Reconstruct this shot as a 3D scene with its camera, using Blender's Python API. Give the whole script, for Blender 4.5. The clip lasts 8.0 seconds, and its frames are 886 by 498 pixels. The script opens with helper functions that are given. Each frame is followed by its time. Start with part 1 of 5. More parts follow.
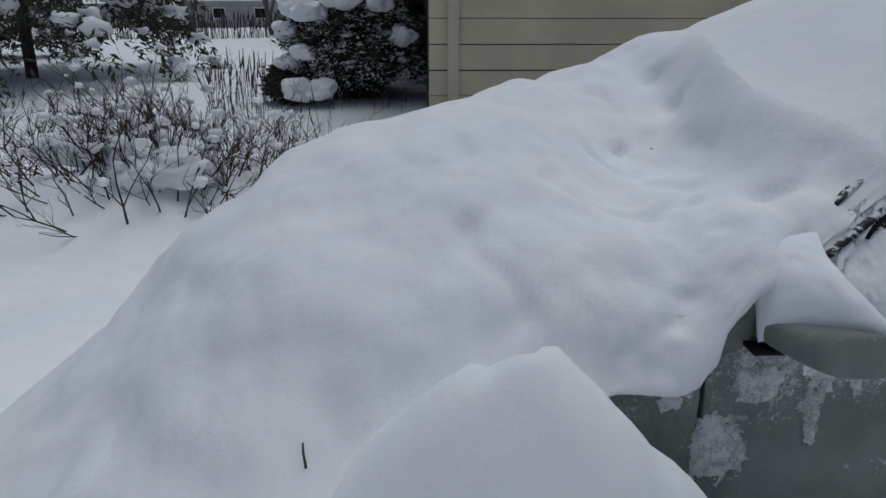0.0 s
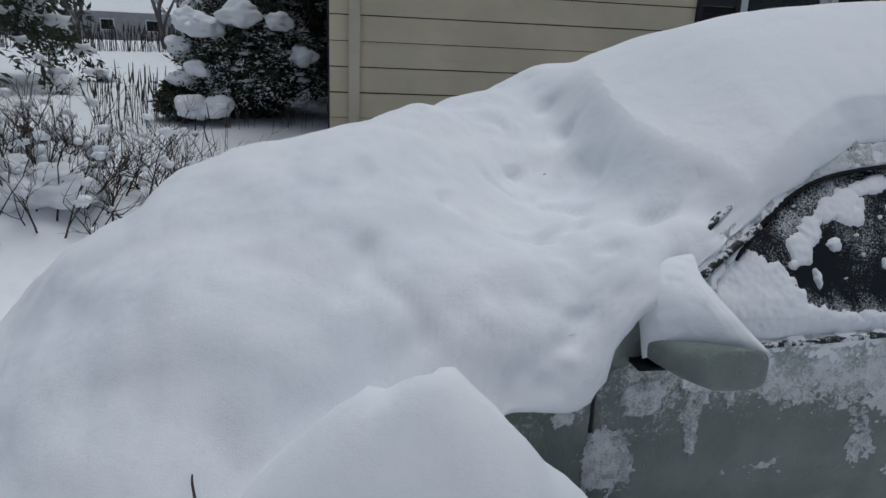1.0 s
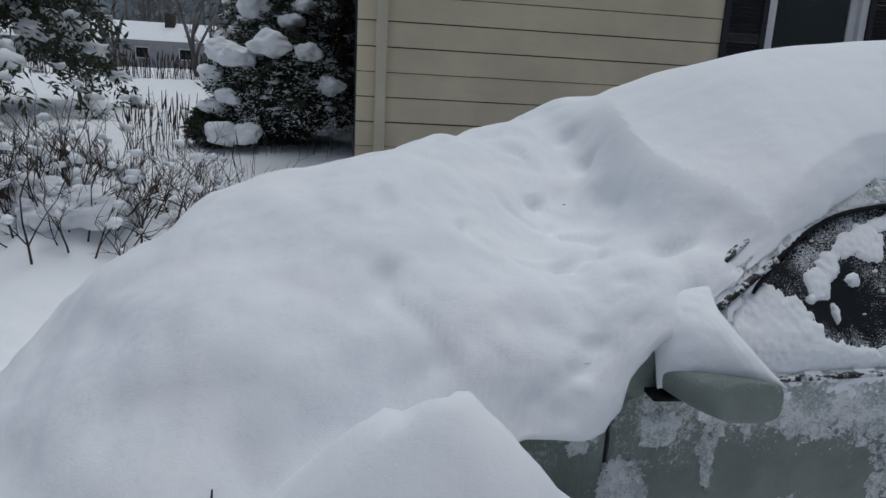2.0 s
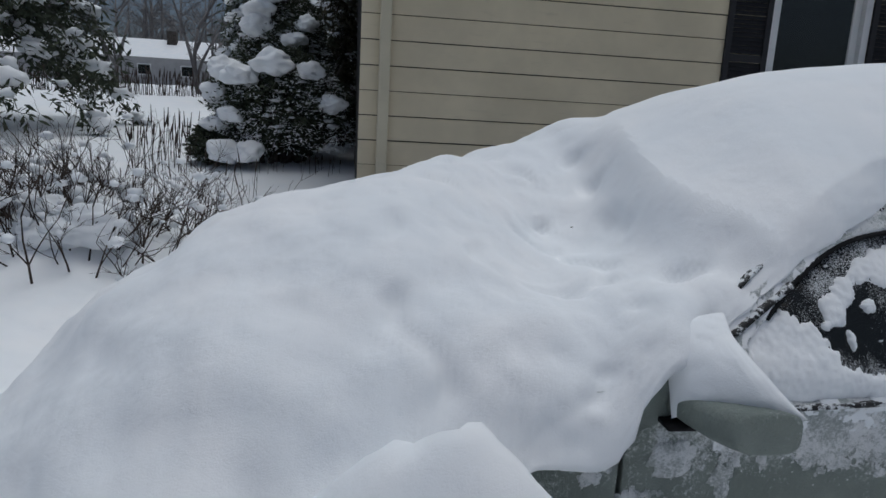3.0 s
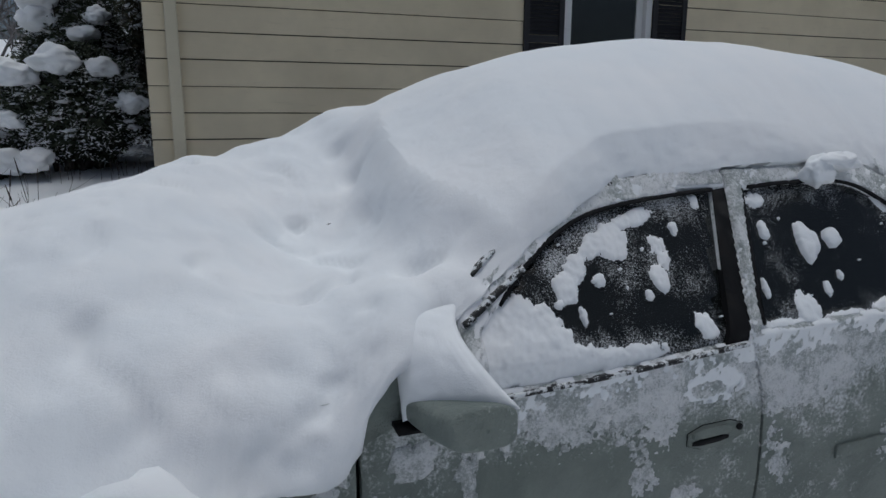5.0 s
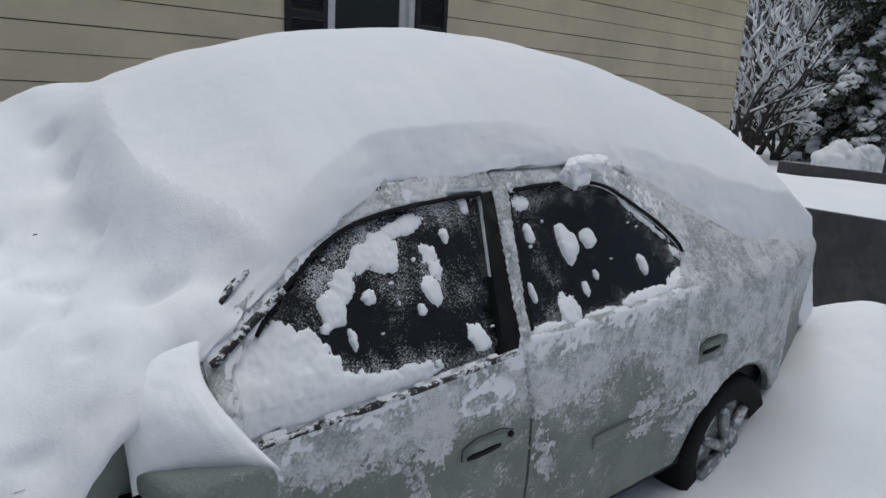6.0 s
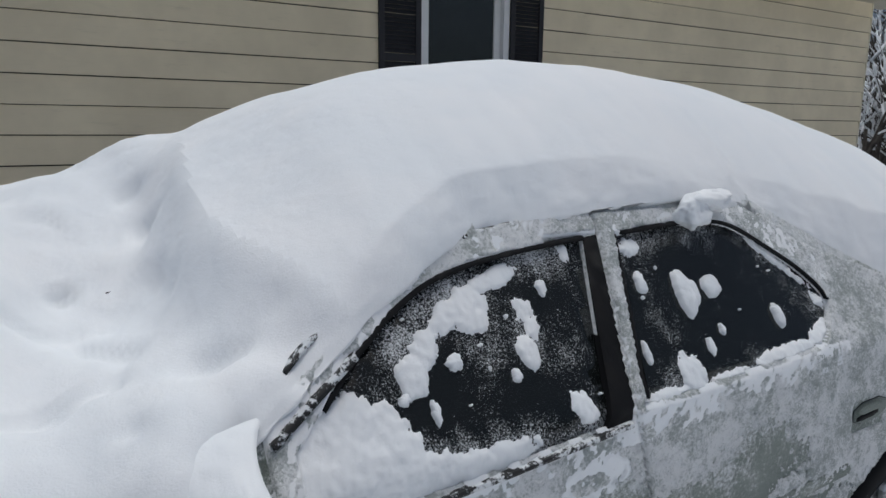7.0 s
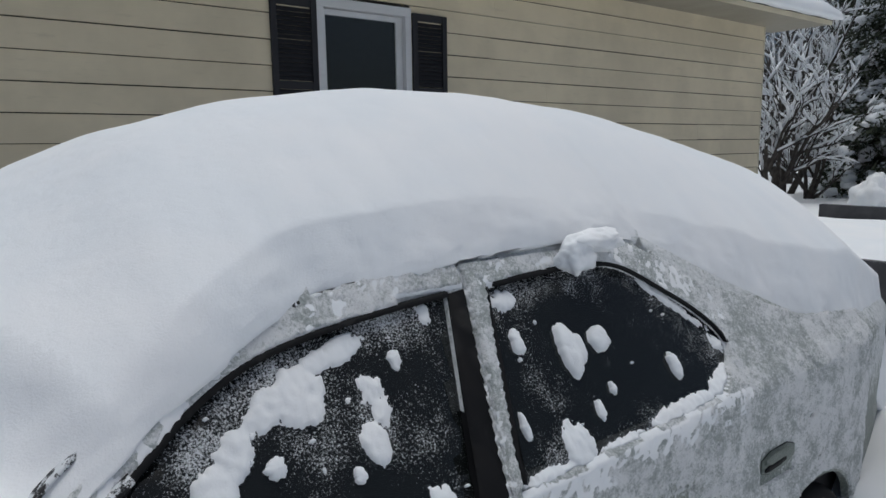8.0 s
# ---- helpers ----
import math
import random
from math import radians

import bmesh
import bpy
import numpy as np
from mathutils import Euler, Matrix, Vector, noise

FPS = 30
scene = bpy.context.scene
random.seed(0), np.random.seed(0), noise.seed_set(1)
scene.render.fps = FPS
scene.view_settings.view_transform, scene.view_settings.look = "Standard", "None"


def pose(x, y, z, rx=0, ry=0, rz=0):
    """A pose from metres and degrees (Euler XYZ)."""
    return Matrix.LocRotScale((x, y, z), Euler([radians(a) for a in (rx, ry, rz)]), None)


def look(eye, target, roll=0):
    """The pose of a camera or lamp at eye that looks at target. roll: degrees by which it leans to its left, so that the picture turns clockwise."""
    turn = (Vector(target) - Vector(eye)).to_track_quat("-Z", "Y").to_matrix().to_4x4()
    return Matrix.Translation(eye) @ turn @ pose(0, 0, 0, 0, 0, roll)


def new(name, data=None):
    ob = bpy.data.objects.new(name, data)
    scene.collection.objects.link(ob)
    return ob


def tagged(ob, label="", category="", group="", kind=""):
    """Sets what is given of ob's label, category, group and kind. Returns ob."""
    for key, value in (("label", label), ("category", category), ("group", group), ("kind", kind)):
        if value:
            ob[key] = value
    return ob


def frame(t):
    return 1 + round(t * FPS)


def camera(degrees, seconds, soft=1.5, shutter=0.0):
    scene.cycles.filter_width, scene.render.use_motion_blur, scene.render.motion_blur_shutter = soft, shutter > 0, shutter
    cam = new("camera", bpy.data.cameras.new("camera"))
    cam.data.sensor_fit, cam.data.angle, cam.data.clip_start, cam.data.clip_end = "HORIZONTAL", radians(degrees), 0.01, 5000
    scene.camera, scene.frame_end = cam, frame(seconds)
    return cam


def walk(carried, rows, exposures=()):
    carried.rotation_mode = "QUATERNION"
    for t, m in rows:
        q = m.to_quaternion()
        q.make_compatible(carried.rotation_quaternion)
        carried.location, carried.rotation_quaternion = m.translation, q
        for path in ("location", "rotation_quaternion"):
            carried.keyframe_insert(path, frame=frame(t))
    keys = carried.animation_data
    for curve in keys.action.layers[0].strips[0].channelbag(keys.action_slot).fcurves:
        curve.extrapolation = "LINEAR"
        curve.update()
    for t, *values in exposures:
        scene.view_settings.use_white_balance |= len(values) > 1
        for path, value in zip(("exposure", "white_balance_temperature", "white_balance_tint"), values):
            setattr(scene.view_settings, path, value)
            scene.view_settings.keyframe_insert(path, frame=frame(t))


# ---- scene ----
cam = camera(66.5, 8.0)
PATH = [
    (0, (-0.622, -1.338, 1.471), (-0.564, 0.573, 0.884), -0.0),
    (0.5, (-0.625, -1.353, 1.474), (-0.284, 0.537, 0.915), 3.3),
    (1, (-0.615, -1.347, 1.474), (-0.269, 0.553, 0.955), 2.3),
    (1.5, (-0.621, -1.361, 1.477), (-0.305, 0.552, 0.986), 2.7),
    (2.8, (-0.604, -1.404, 1.482), (-0.345, 0.544, 1.106), 3.0),
    (3, (-0.635, -1.35, 1.491), (-0.351, 0.591, 1.099), 3.2),
    (3.5, (-0.659, -1.402, 1.5), (-0.331, 0.531, 1.106), 4.3),
    (4, (-0.606, -1.353, 1.493), (-0.226, 0.573, 1.111), 4.9),
    (4.5, (-0.448, -1.33, 1.511), (-0.075, 0.597, 1.125), 3.0),
    (5, (-0.288, -1.306, 1.51), (0.388, 0.53, 1.096), 0.3),
    (5.2, (-0.261, -1.291, 1.517), (0.599, 0.462, 1.083), 0.1),
    (6.3, (-0.161, -1.055, 1.562), (1.143, 0.4, 1.135), 4.3),
    (6.5, (-0.16, -1.011, 1.533), (1.155, 0.447, 1.155), 4.2),
    (7, (-0.036, -0.976, 1.549), (0.985, 0.705, 1.185), 0.6),
    (7.5, (0.147, -0.924, 1.562), (1.136, 0.788, 1.258), -1.1),
    (8, (0.256, -0.858, 1.581), (1.454, 0.716, 1.286), -0.8),
]
walk(cam, [(t, look(eye, target, roll)) for t, eye, target, roll in PATH], [(0, -0.50, 5800, 4), (0.6, -0.36, 5850, 4), (1.2, -0.28, 5850, 4), (3.5, -0.28, 5900, 4), (5.0, -0.32, 5900, 4), (6.4, 0.08, 6100, 5), (8, 0.02, 6100, 4)])

# ---- light ----
world = bpy.data.worlds.new("overcast_sky")
scene.world = world
world.use_nodes = True
_wn = world.node_tree
_bg = _wn.nodes["Background"]
_sky = _wn.nodes.new("ShaderNodeTexSky")
_sky.sky_type = "NISHITA"
_sky.sun_disc = False
_sky.sun_elevation = radians(84)
_sky.sun_rotation = radians(150)
_sky.air_density = 0.7
_sky.dust_density = 5.0
_sky.ozone_density = 1.0
_wn.links.new(_sky.outputs[0], _bg.inputs[0])
_bg.inputs[1].default_value = 0.064
sun = new("sun", bpy.data.lights.new("sun", "SUN"))
sun.data.energy = 1.2
sun.data.angle = radians(60)
sun.data.color = (1.0, 0.98, 0.95)
sun.matrix_world = look((0.6, 1.6, 6), (0, 0, 0))


# ---- materials ----
def mat(name, color, rough=0.6, metal=0.0, spec=0.4):
    m = bpy.data.materials.new(name)
    m.use_nodes = True
    b = m.node_tree.nodes["Principled BSDF"]
    b.inputs["Base Color"].default_value = (*color, 1)
    b.inputs["Roughness"].default_value = rough
    b.inputs["Metallic"].default_value = metal
    b.inputs["Specular IOR Level"].default_value = spec
    return m


class G:
    """Small helper to write node graphs."""

    def __init__(self, m):
        self.t = m.node_tree
        self.b = self.t.nodes["Principled BSDF"]
        self.co = self.n("ShaderNodeTexCoord").outputs["Object"]

    def n(self, kind):
        return self.t.nodes.new(kind)

    def put(self, value, socket):
        if isinstance(value, bpy.types.NodeSocket):
            self.t.links.new(value, socket)
        else:
            socket.default_value = value

    def noise(self, scale, detail=4.0, rough=0.6, stretch=None):
        n = self.n("ShaderNodeTexNoise")
        n.inputs["Scale"].default_value = scale
        n.inputs["Detail"].default_value = detail
        n.inputs["Roughness"].default_value = rough
        src = self.co
        if stretch:
            mp = self.n("ShaderNodeMapping")
            mp.inputs["Scale"].default_value = stretch
            self.t.links.new(src, mp.inputs["Vector"])
            src = mp.outputs["Vector"]
        self.t.links.new(src, n.inputs["Vector"])
        return n.outputs["Fac"]

    def math(self, op, a, b=0.0):
        n = self.n("ShaderNodeMath")
        n.operation = op
        self.put(a, n.inputs[0])
        self.put(b, n.inputs[1])
        return n.outputs[0]

    def span(self, v, a, b, lo=0.0, hi=1.0):
        n = self.n("ShaderNodeMapRange")
        n.interpolation_type = "SMOOTHSTEP"
        self.put(v, n.inputs[0])
        for k, val in enumerate((a, b, lo, hi)):
            n.inputs[k + 1].default_value = val
        return n.outputs[0]

    def axis(self, k):
        n = self.n("ShaderNodeSeparateXYZ")
        self.t.links.new(self.co, n.inputs[0])
        return n.outputs[k]

    def mix(self, f, a, b):
        n = self.n("ShaderNodeMix")
        n.data_type = "RGBA"
        self.put(f, n.inputs[0])
        self.put((*a, 1) if isinstance(a, tuple) else a, n.inputs[6])
        self.put((*b, 1) if isinstance(b, tuple) else b, n.inputs[7])
        return n.outputs[2]

    def color(self, v):
        self.put(v, self.b.inputs["Base Color"])

    def rough(self, v):
        self.put(v, self.b.inputs["Roughness"])

    def bump(self, h, dist=0.01, strength=1.0, after=None):
        n = self.n("ShaderNodeBump")
        n.inputs["Strength"].default_value = strength
        n.inputs["Distance"].default_value = dist
        self.put(h, n.inputs["Height"])
        if after is not None:
            self.t.links.new(after, n.inputs["Normal"])
        self.t.links.new(n.outputs[0], self.b.inputs["Normal"])
        return n.outputs[0]

    def random(self):
        return self.n("ShaderNodeObjectInfo").outputs["Random"]


def snow_mat(name, lump, grain):
    m = mat(name, (0.86, 0.875, 0.90), 0.75, 0, 0.2)
    g = G(m)
    g.color(g.mix(g.span(g.noise(2.2, 3), 0.35, 0.7), (0.84, 0.865, 0.89), (0.89, 0.895, 0.905)))
    a = g.bump(g.noise(9, 3, 0.5), lump)
    g.bump(g.noise(240, 3, 0.7), grain, 0.6, a)
    return m


SNOW = snow_mat("fresh_snow", 0.006, 0.0015)
SWEPT = snow_mat("swept_snow", 0.007, 0.002)


def paint_mat(name="frosted_paint", more=0.0):
    m = mat(name, (0.2, 0.24, 0.23), 0.35, 0.15, 0.4)
    g = G(m)
    z, x = g.axis(2), g.axis(0)
    big = g.noise(3.3, 4, 0.6)
    fine = g.noise(95, 5, 0.75)
    mid = g.noise(16, 5, 0.7)
    high = g.span(z, 0.52, 0.93)
    back = g.span(x, 0.15, 1.5, -0.06, 0.10)
    amount = g.math("ADD", g.math("ADD", g.math("ADD", g.math("MULTIPLY", high, 0.40), more), back), g.math("MULTIPLY", g.math("SUBTRACT", big, 0.5), 1.1))
    level = g.math("ADD", amount, g.math("ADD", g.math("MULTIPLY", g.math("SUBTRACT", fine, 0.5), 1.3), g.math("MULTIPLY", g.math("SUBTRACT", mid, 0.5), 0.9)))
    mask = g.span(level, 0.16, 0.5)
    dirt = g.mix(g.span(g.noise(5, 4), 0.35, 0.7), (0.225, 0.26, 0.235), (0.31, 0.345, 0.315))
    crust = g.mix(g.span(g.noise(48, 5, 0.75), 0.34, 0.60), (0.66, 0.69, 0.69), (0.86, 0.875, 0.885))
    g.color(g.mix(mask, dirt, crust))
    g.rough(g.span(mask, 0, 1, 0.38, 0.85))
    g.bump(g.math("ADD", level, g.math("MULTIPLY", g.noise(48, 5, 0.75), 1.6)), 0.010, 0.8)
    return m


def glass_mat(name, lo, hi):
    m = mat(name, (0.015, 0.018, 0.018), 0.08, 0, 0.25)
    g = G(m)
    z = g.axis(2)
    big = g.noise(4.5, 4, 0.6)
    streak = g.noise(9, 4, 0.65, (1.0, 1.0, 0.28))
    fine = g.noise(260, 3, 0.8)
    low = g.span(z, 1.02, 0.89, 0.0, 0.52)
    top = g.span(z, 1.14, 1.29, 0.0, 0.22)
    v = g.math("ADD", g.math("ADD", low, top), g.math("MULTIPLY", g.math("SUBTRACT", big, 0.5), 1.5))
    v = g.math("ADD", v, g.math("MULTIPLY", g.math("SUBTRACT", streak, 0.5), 0.9))
    v = g.math("ADD", v, g.math("MULTIPLY", g.math("SUBTRACT", fine, 0.49), 2.3))
    x = g.axis(0)
    for cx, cz, rx, rz in ((0.545, 1.085, 0.075, 0.10), (0.61, 1.15, 0.08, 0.085), (0.70, 1.195, 0.12, 0.07), (0.85, 1.12, 0.06, 0.10), (0.38, 1.0, 0.14, 0.10), (0.93, 1.24, 0.2, 0.07), (1.82, 1.07, 0.2, 0.09), (1.28, 1.25, 0.18, 0.06), (1.80, 1.18, 0.18, 0.035)):
        a, b = (g.math("DIVIDE", g.math("SUBTRACT", s_, c_), r_) for s_, c_, r_ in ((x, cx, rx), (z, cz, rz)))
        far = g.math("SQRT", g.math("ADD", g.math("MULTIPLY", a, a), g.math("MULTIPLY", b, b)))
        v = g.math("ADD", v, g.span(far, 0.15, 0.95, 0.28 if cx < 0.9 else 0.16, 0.0))
    mask = g.span(v, lo, hi)
    g.color(g.mix(mask, (0.012, 0.015, 0.015), (0.80, 0.82, 0.84)))
    g.rough(g.span(mask, 0, 1, 0.10, 0.8))
    g.put(g.span(mask, 0, 0.6, 0.35, 0.0), g.b.inputs["Transmission Weight"])
    g.bump(mask, 0.002, 0.6)
    return m


def frost_mat():
    """Thin rime: grey-green metal shows between white grains."""
    m = mat("rime_crust", (0.7, 0.72, 0.72), 0.8, 0, 0.25)
    g = G(m)
    grain = g.math("ADD", g.math("MULTIPLY", g.noise(150, 4, 0.75), 0.55), g.math("MULTIPLY", g.noise(38, 4, 0.7), 0.45))
    patch_ = g.span(g.noise(7, 4, 0.6), 0.36, 0.66, -0.07, 0.07)
    g.color(g.mix(g.span(g.math("ADD", grain, patch_), 0.36, 0.58), (0.42, 0.455, 0.445), (0.86, 0.87, 0.88)))
    g.bump(grain, 0.014, 1.0)
    return m


RIME = frost_mat()
PAINT = paint_mat()
RAILPAINT = paint_mat("snow_dusted_paint", 0.62)
BARE = paint_mat("bare_paint", -0.38)
GLASS = glass_mat("frosted_glass", 0.22, 0.72)
RUBBER = mat("black_rubber", (0.009, 0.009, 0.010), 0.7, 0, 0.15)
_g = G(RUBBER)
_g.color(_g.mix(_g.span(_g.noise(70, 4, 0.7), 0.70, 0.76), (0.012, 0.012, 0.013), (0.6, 0.62, 0.64)))
BLACK = mat("black_plastic", (0.009, 0.009, 0.010), 0.65, 0, 0.15)
SILL = mat("icy_black_trim", (0.02, 0.02, 0.02), 0.6)
_g = G(SILL)
_g.color(_g.mix(_g.span(_g.noise(26, 5, 0.75), 0.47, 0.54), (0.015, 0.015, 0.016), (0.7, 0.72, 0.74)))
DARK = mat("dark_cabin", (0.02, 0.02, 0.022), 0.8)
STEEL = mat("wheel_steel", (0.35, 0.36, 0.36), 0.4, 0.7)
_g = G(STEEL)
_g.color(_g.mix(_g.span(_g.noise(20, 4), 0.5, 0.6), (0.3, 0.31, 0.31), (0.75, 0.77, 0.79)))


def siding_mat(name, c):
    m = mat(name, c, 0.62)
    g = G(m)
    d = tuple(v * 0.82 for v in c)
    base = g.mix(g.span(g.noise(1.3, 4), 0.3, 0.7), d, c)
    base = g.mix(g.math("MULTIPLY", g.span(g.noise(26, 5, 0.7, (0.15, 1, 1)), 0.55, 0.8), 0.5), base, tuple(v * 0.62 for v in c))
    tone = g.mix(g.math("MULTIPLY", g.random(), 0.10), base, tuple(v * 0.75 for v in c))
    g.color(tone)
    g.bump(g.noise(60, 5, 0.7, (0.08, 1, 1)), 0.0025, 0.5)
    return m


SIDING = siding_mat("beige_painted_siding", (0.72, 0.635, 0.46))
TRIM = siding_mat("beige_painted_metal", (0.63, 0.575, 0.43))
WHITE = siding_mat("white_painted_wood", (0.72, 0.73, 0.74))
# darker than the trim: eaves shade put into the colour against snow bounce
SOFFIT = siding_mat("darkened_soffit", (0.36, 0.335, 0.27))
SHUT = siding_mat("black_painted_shutter", (0.018, 0.018, 0.022))
PANE = mat("window_glass", (0.05, 0.06, 0.06), 0.05, 0, 0.6)
PANE.node_tree.nodes["Principled BSDF"].inputs["Transmission Weight"].default_value = 0.6
# near-black backing: its colour stands for the shadow lines under the siding laps
GAP_SHADE = mat("dark_gap_shade", (0.03, 0.028, 0.025), 0.9)
ROOM = mat("dim_curtain", (0.09, 0.10, 0.10), 0.9)
_g = G(ROOM)
_g.color(_g.mix(_g.span(_g.noise(3, 3, 0.5, (6, 1, 0.3)), 0.3, 0.7), (0.06, 0.07, 0.07), (0.14, 0.15, 0.15)))


def plant_mat(name, a, b, scale=3.0):
    m = mat(name, a, 0.75, 0, 0.2)
    g = G(m)
    g.color(g.mix(g.span(g.noise(scale, 4, 0.7), 0.3, 0.7), a, b))
    return m


NEEDLE = plant_mat("dark_evergreen_needles", (0.028, 0.038, 0.026), (0.075, 0.085, 0.055), 6)
BROWNLEAF = plant_mat("brown_green_needles", (0.05, 0.045, 0.025), (0.08, 0.075, 0.05), 6)
TWIG = plant_mat("brown_twig_bark", (0.032, 0.024, 0.020), (0.075, 0.056, 0.046), 12)
BARK = plant_mat("grey_brown_bark", (0.035, 0.03, 0.027), (0.09, 0.08, 0.07), 8)
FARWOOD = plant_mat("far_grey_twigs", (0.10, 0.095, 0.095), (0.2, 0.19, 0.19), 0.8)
STALK = plant_mat("dark_dry_stalks", (0.035, 0.028, 0.025), (0.08, 0.06, 0.05), 12)
TIMBER = plant_mat("weathered_timber", (0.12, 0.11, 0.10), (0.24, 0.22, 0.20), 5)
DGREY = mat("dark_grey_panel", (0.045, 0.045, 0.05), 0.5)
_g = G(DGREY)
_g.color(_g.mix(_g.span(_g.noise(7, 5, 0.7), 0.35, 0.75), (0.04, 0.04, 0.045), (0.075, 0.075, 0.08)))
# far wall lightened: the haze of distance is mixed into its colour
FARWALL = siding_mat("hazed_house_wall", (0.34, 0.34, 0.35))


# ---- mesh tools ----
def part(name, bm, material, parent, label="", kind=""):
    me = bpy.data.meshes.new(name)
    if isinstance(bm, Soup):
        me.from_pydata(bm.v, [], bm.f)
        me.polygons.foreach_set("use_smooth", [bm.smooth] * len(me.polygons))
    else:
        bm.to_mesh(me)
        bm.free()
    me.materials.append(material)
    ob = new(name, me)
    if parent is not None:
        ob.parent = parent
        ob.matrix_parent_inverse = parent.matrix_basis.inverted()
    if label:
        ob["label"] = label
    if kind:
        ob["kind"] = kind
    return ob


def thing(name, at, label, category, group="", kind=""):
    e = new(name)
    e.empty_display_size = 0.1
    e.matrix_basis = Matrix.Translation(at)
    return tagged(e, label, category, group, kind)


class Soup:
    """Lists of vertices and faces that grow cheaply."""

    def __init__(self, smooth=True):
        self.v, self.f, self.smooth = [], [], smooth

    def add(self, verts, faces):
        k = len(self.v)
        self.v.extend([tuple(map(float, p)) for p in verts])
        self.f.extend([tuple(i + k for i in f) for f in faces])

    def tube(self, pts, radii, sides=5):
        pts = [Vector(p) for p in pts]
        ring = []
        for i, p in enumerate(pts):
            d = (pts[min(i + 1, len(pts) - 1)] - pts[max(i - 1, 0)]).normalized()
            a = d.orthogonal().normalized()
            b = d.cross(a)
            ring += [p + radii[i] * (a * math.cos(2 * math.pi * k / sides) + b * math.sin(2 * math.pi * k / sides)) for k in range(sides)]
        fs = [(i * sides + k, i * sides + (k + 1) % sides, (i + 1) * sides + (k + 1) % sides, (i + 1) * sides + k) for i in range(len(pts) - 1) for k in range(sides)]
        fs += [tuple(range(sides))[::-1], tuple((len(pts) - 1) * sides + k for k in range(sides))]
        self.add(ring, fs)

    def box(self, lo, hi):
        (a, b, c), (d, e, f) = lo, hi
        self.add([(a, b, c), (d, b, c), (d, e, c), (a, e, c), (a, b, f), (d, b, f), (d, e, f), (a, e, f)],
                 [(0, 3, 2, 1), (4, 5, 6, 7), (0, 1, 5, 4), (1, 2, 6, 5), (2, 3, 7, 6), (3, 0, 4, 7)])

    def blob(self, c, s, seed=0.0, fine=False, lump=0.25, freq=1.6):
        bv, bf = BLOBS[1 if fine else 0]
        out = []
        for p in bv:
            q = Vector(p)
            k = 1 + lump * noise.noise(q * freq + Vector((seed * 7.3, seed * 3.1, seed))) + 0.4 * lump * noise.noise(q * freq * 2.7 + Vector((seed, 5, seed)))
            out.append((c[0] + s[0] * q.x * k, c[1] + s[1] * q.y * k, c[2] + s[2] * q.z * k))
        self.add(out, bf)


def _ico(sub):
    bm = bmesh.new()
    bmesh.ops.create_icosphere(bm, subdivisions=sub, radius=1)
    r = [v.co.copy() for v in bm.verts], [tuple(v.index for v in f.verts) for f in bm.faces]
    bm.free()
    return r


BLOBS = _ico(2), _ico(4)


def bevel_box(lo, hi, r=0.004):
    bm = bmesh.new()
    bmesh.ops.create_cube(bm, size=1)
    for v in bm.verts:
        v.co = Vector([(a + b) / 2 + c * (b - a) for a, b, c in zip(lo, hi, v.co)])
    bmesh.ops.bevel(bm, geom=bm.edges[:], offset=r, segments=2, affect="EDGES", profile=0.7)
    return bm


def smooth01(v, a, b):
    u = np.clip((v - a) / (b - a), 0, 1)
    return u * u * (3 - 2 * u)


def fbm(x, y, f, seed=0.0, octaves=3):
    s, amp = 0.0, 1.0
    for _ in range(octaves):
        s += amp * noise.noise(Vector((x * f, y * f, seed)))
        f *= 2.1
        amp *= 0.5
    return s


# ---- snowy ground ----
def ground_z(x, y):
    left = 1 - smooth01(x, 0.5, 5.0)
    h = 0.30 + 0.17 * smooth01(y, 1.5, 3.0) + left * np.interp(y, [2.5, 6.5, 25, 60, 200], [0, 0.40, 1.13, 2.1, 4])
    h += 0.12 * smooth01(-x, 1.3, 2.2) * (1 - smooth01(y, 2.0, 5.0)) + 0.05 * smooth01(-y, 0.3, 1.0)
    h -= 0.28 * math.exp(-((x + 5.5) / 2.6) ** 2 - ((y - 5.0) / 1.9) ** 2)
    # thrown-up heaps beside the front wheel and behind the rear wheel
    heap = min(0.66, max(0.0, 0.66 - 1.1 * (x + 0.385))) * float(smooth01(x, -1.25, -0.42))
    h += heap * math.exp(-(abs((y + 0.25) / 0.27) ** 2.2)) * (1 + 0.08 * fbm(x, y, 3, 6) + 0.04 * fbm(x, y, 9, 7) + 0.02 * fbm(x, y, 22, 7, 2))
    h -= 0.20 * float(smooth01(x, 0.2, 0.9)) * (1 - float(smooth01(x, 2.2, 2.9))) * (1 - float(smooth01(y, 0.3, 1.2)))
    h += 0.36 * math.exp(-((x - 3.35) / 0.62) ** 2 - ((y + 0.1) / 0.5) ** 2)
    h += 0.10 * math.exp(-((x - 2.55) / 0.3) ** 2 - ((y + 0.3) / 0.22) ** 2)
    h += 0.17 * math.exp(-((x + 2.3) / 0.75) ** 2 - ((y - 2.9) / 0.7) ** 2)
    near = math.exp(-(x * x + y * y) / 60)
    h += near * (0.035 * fbm(x, y, 1.1, 3) + 0.012 * fbm(x, y, 6, 8)) + 0.12 * fbm(x, y, 0.12, 5, 2) * (1 - near)
    return float(h)


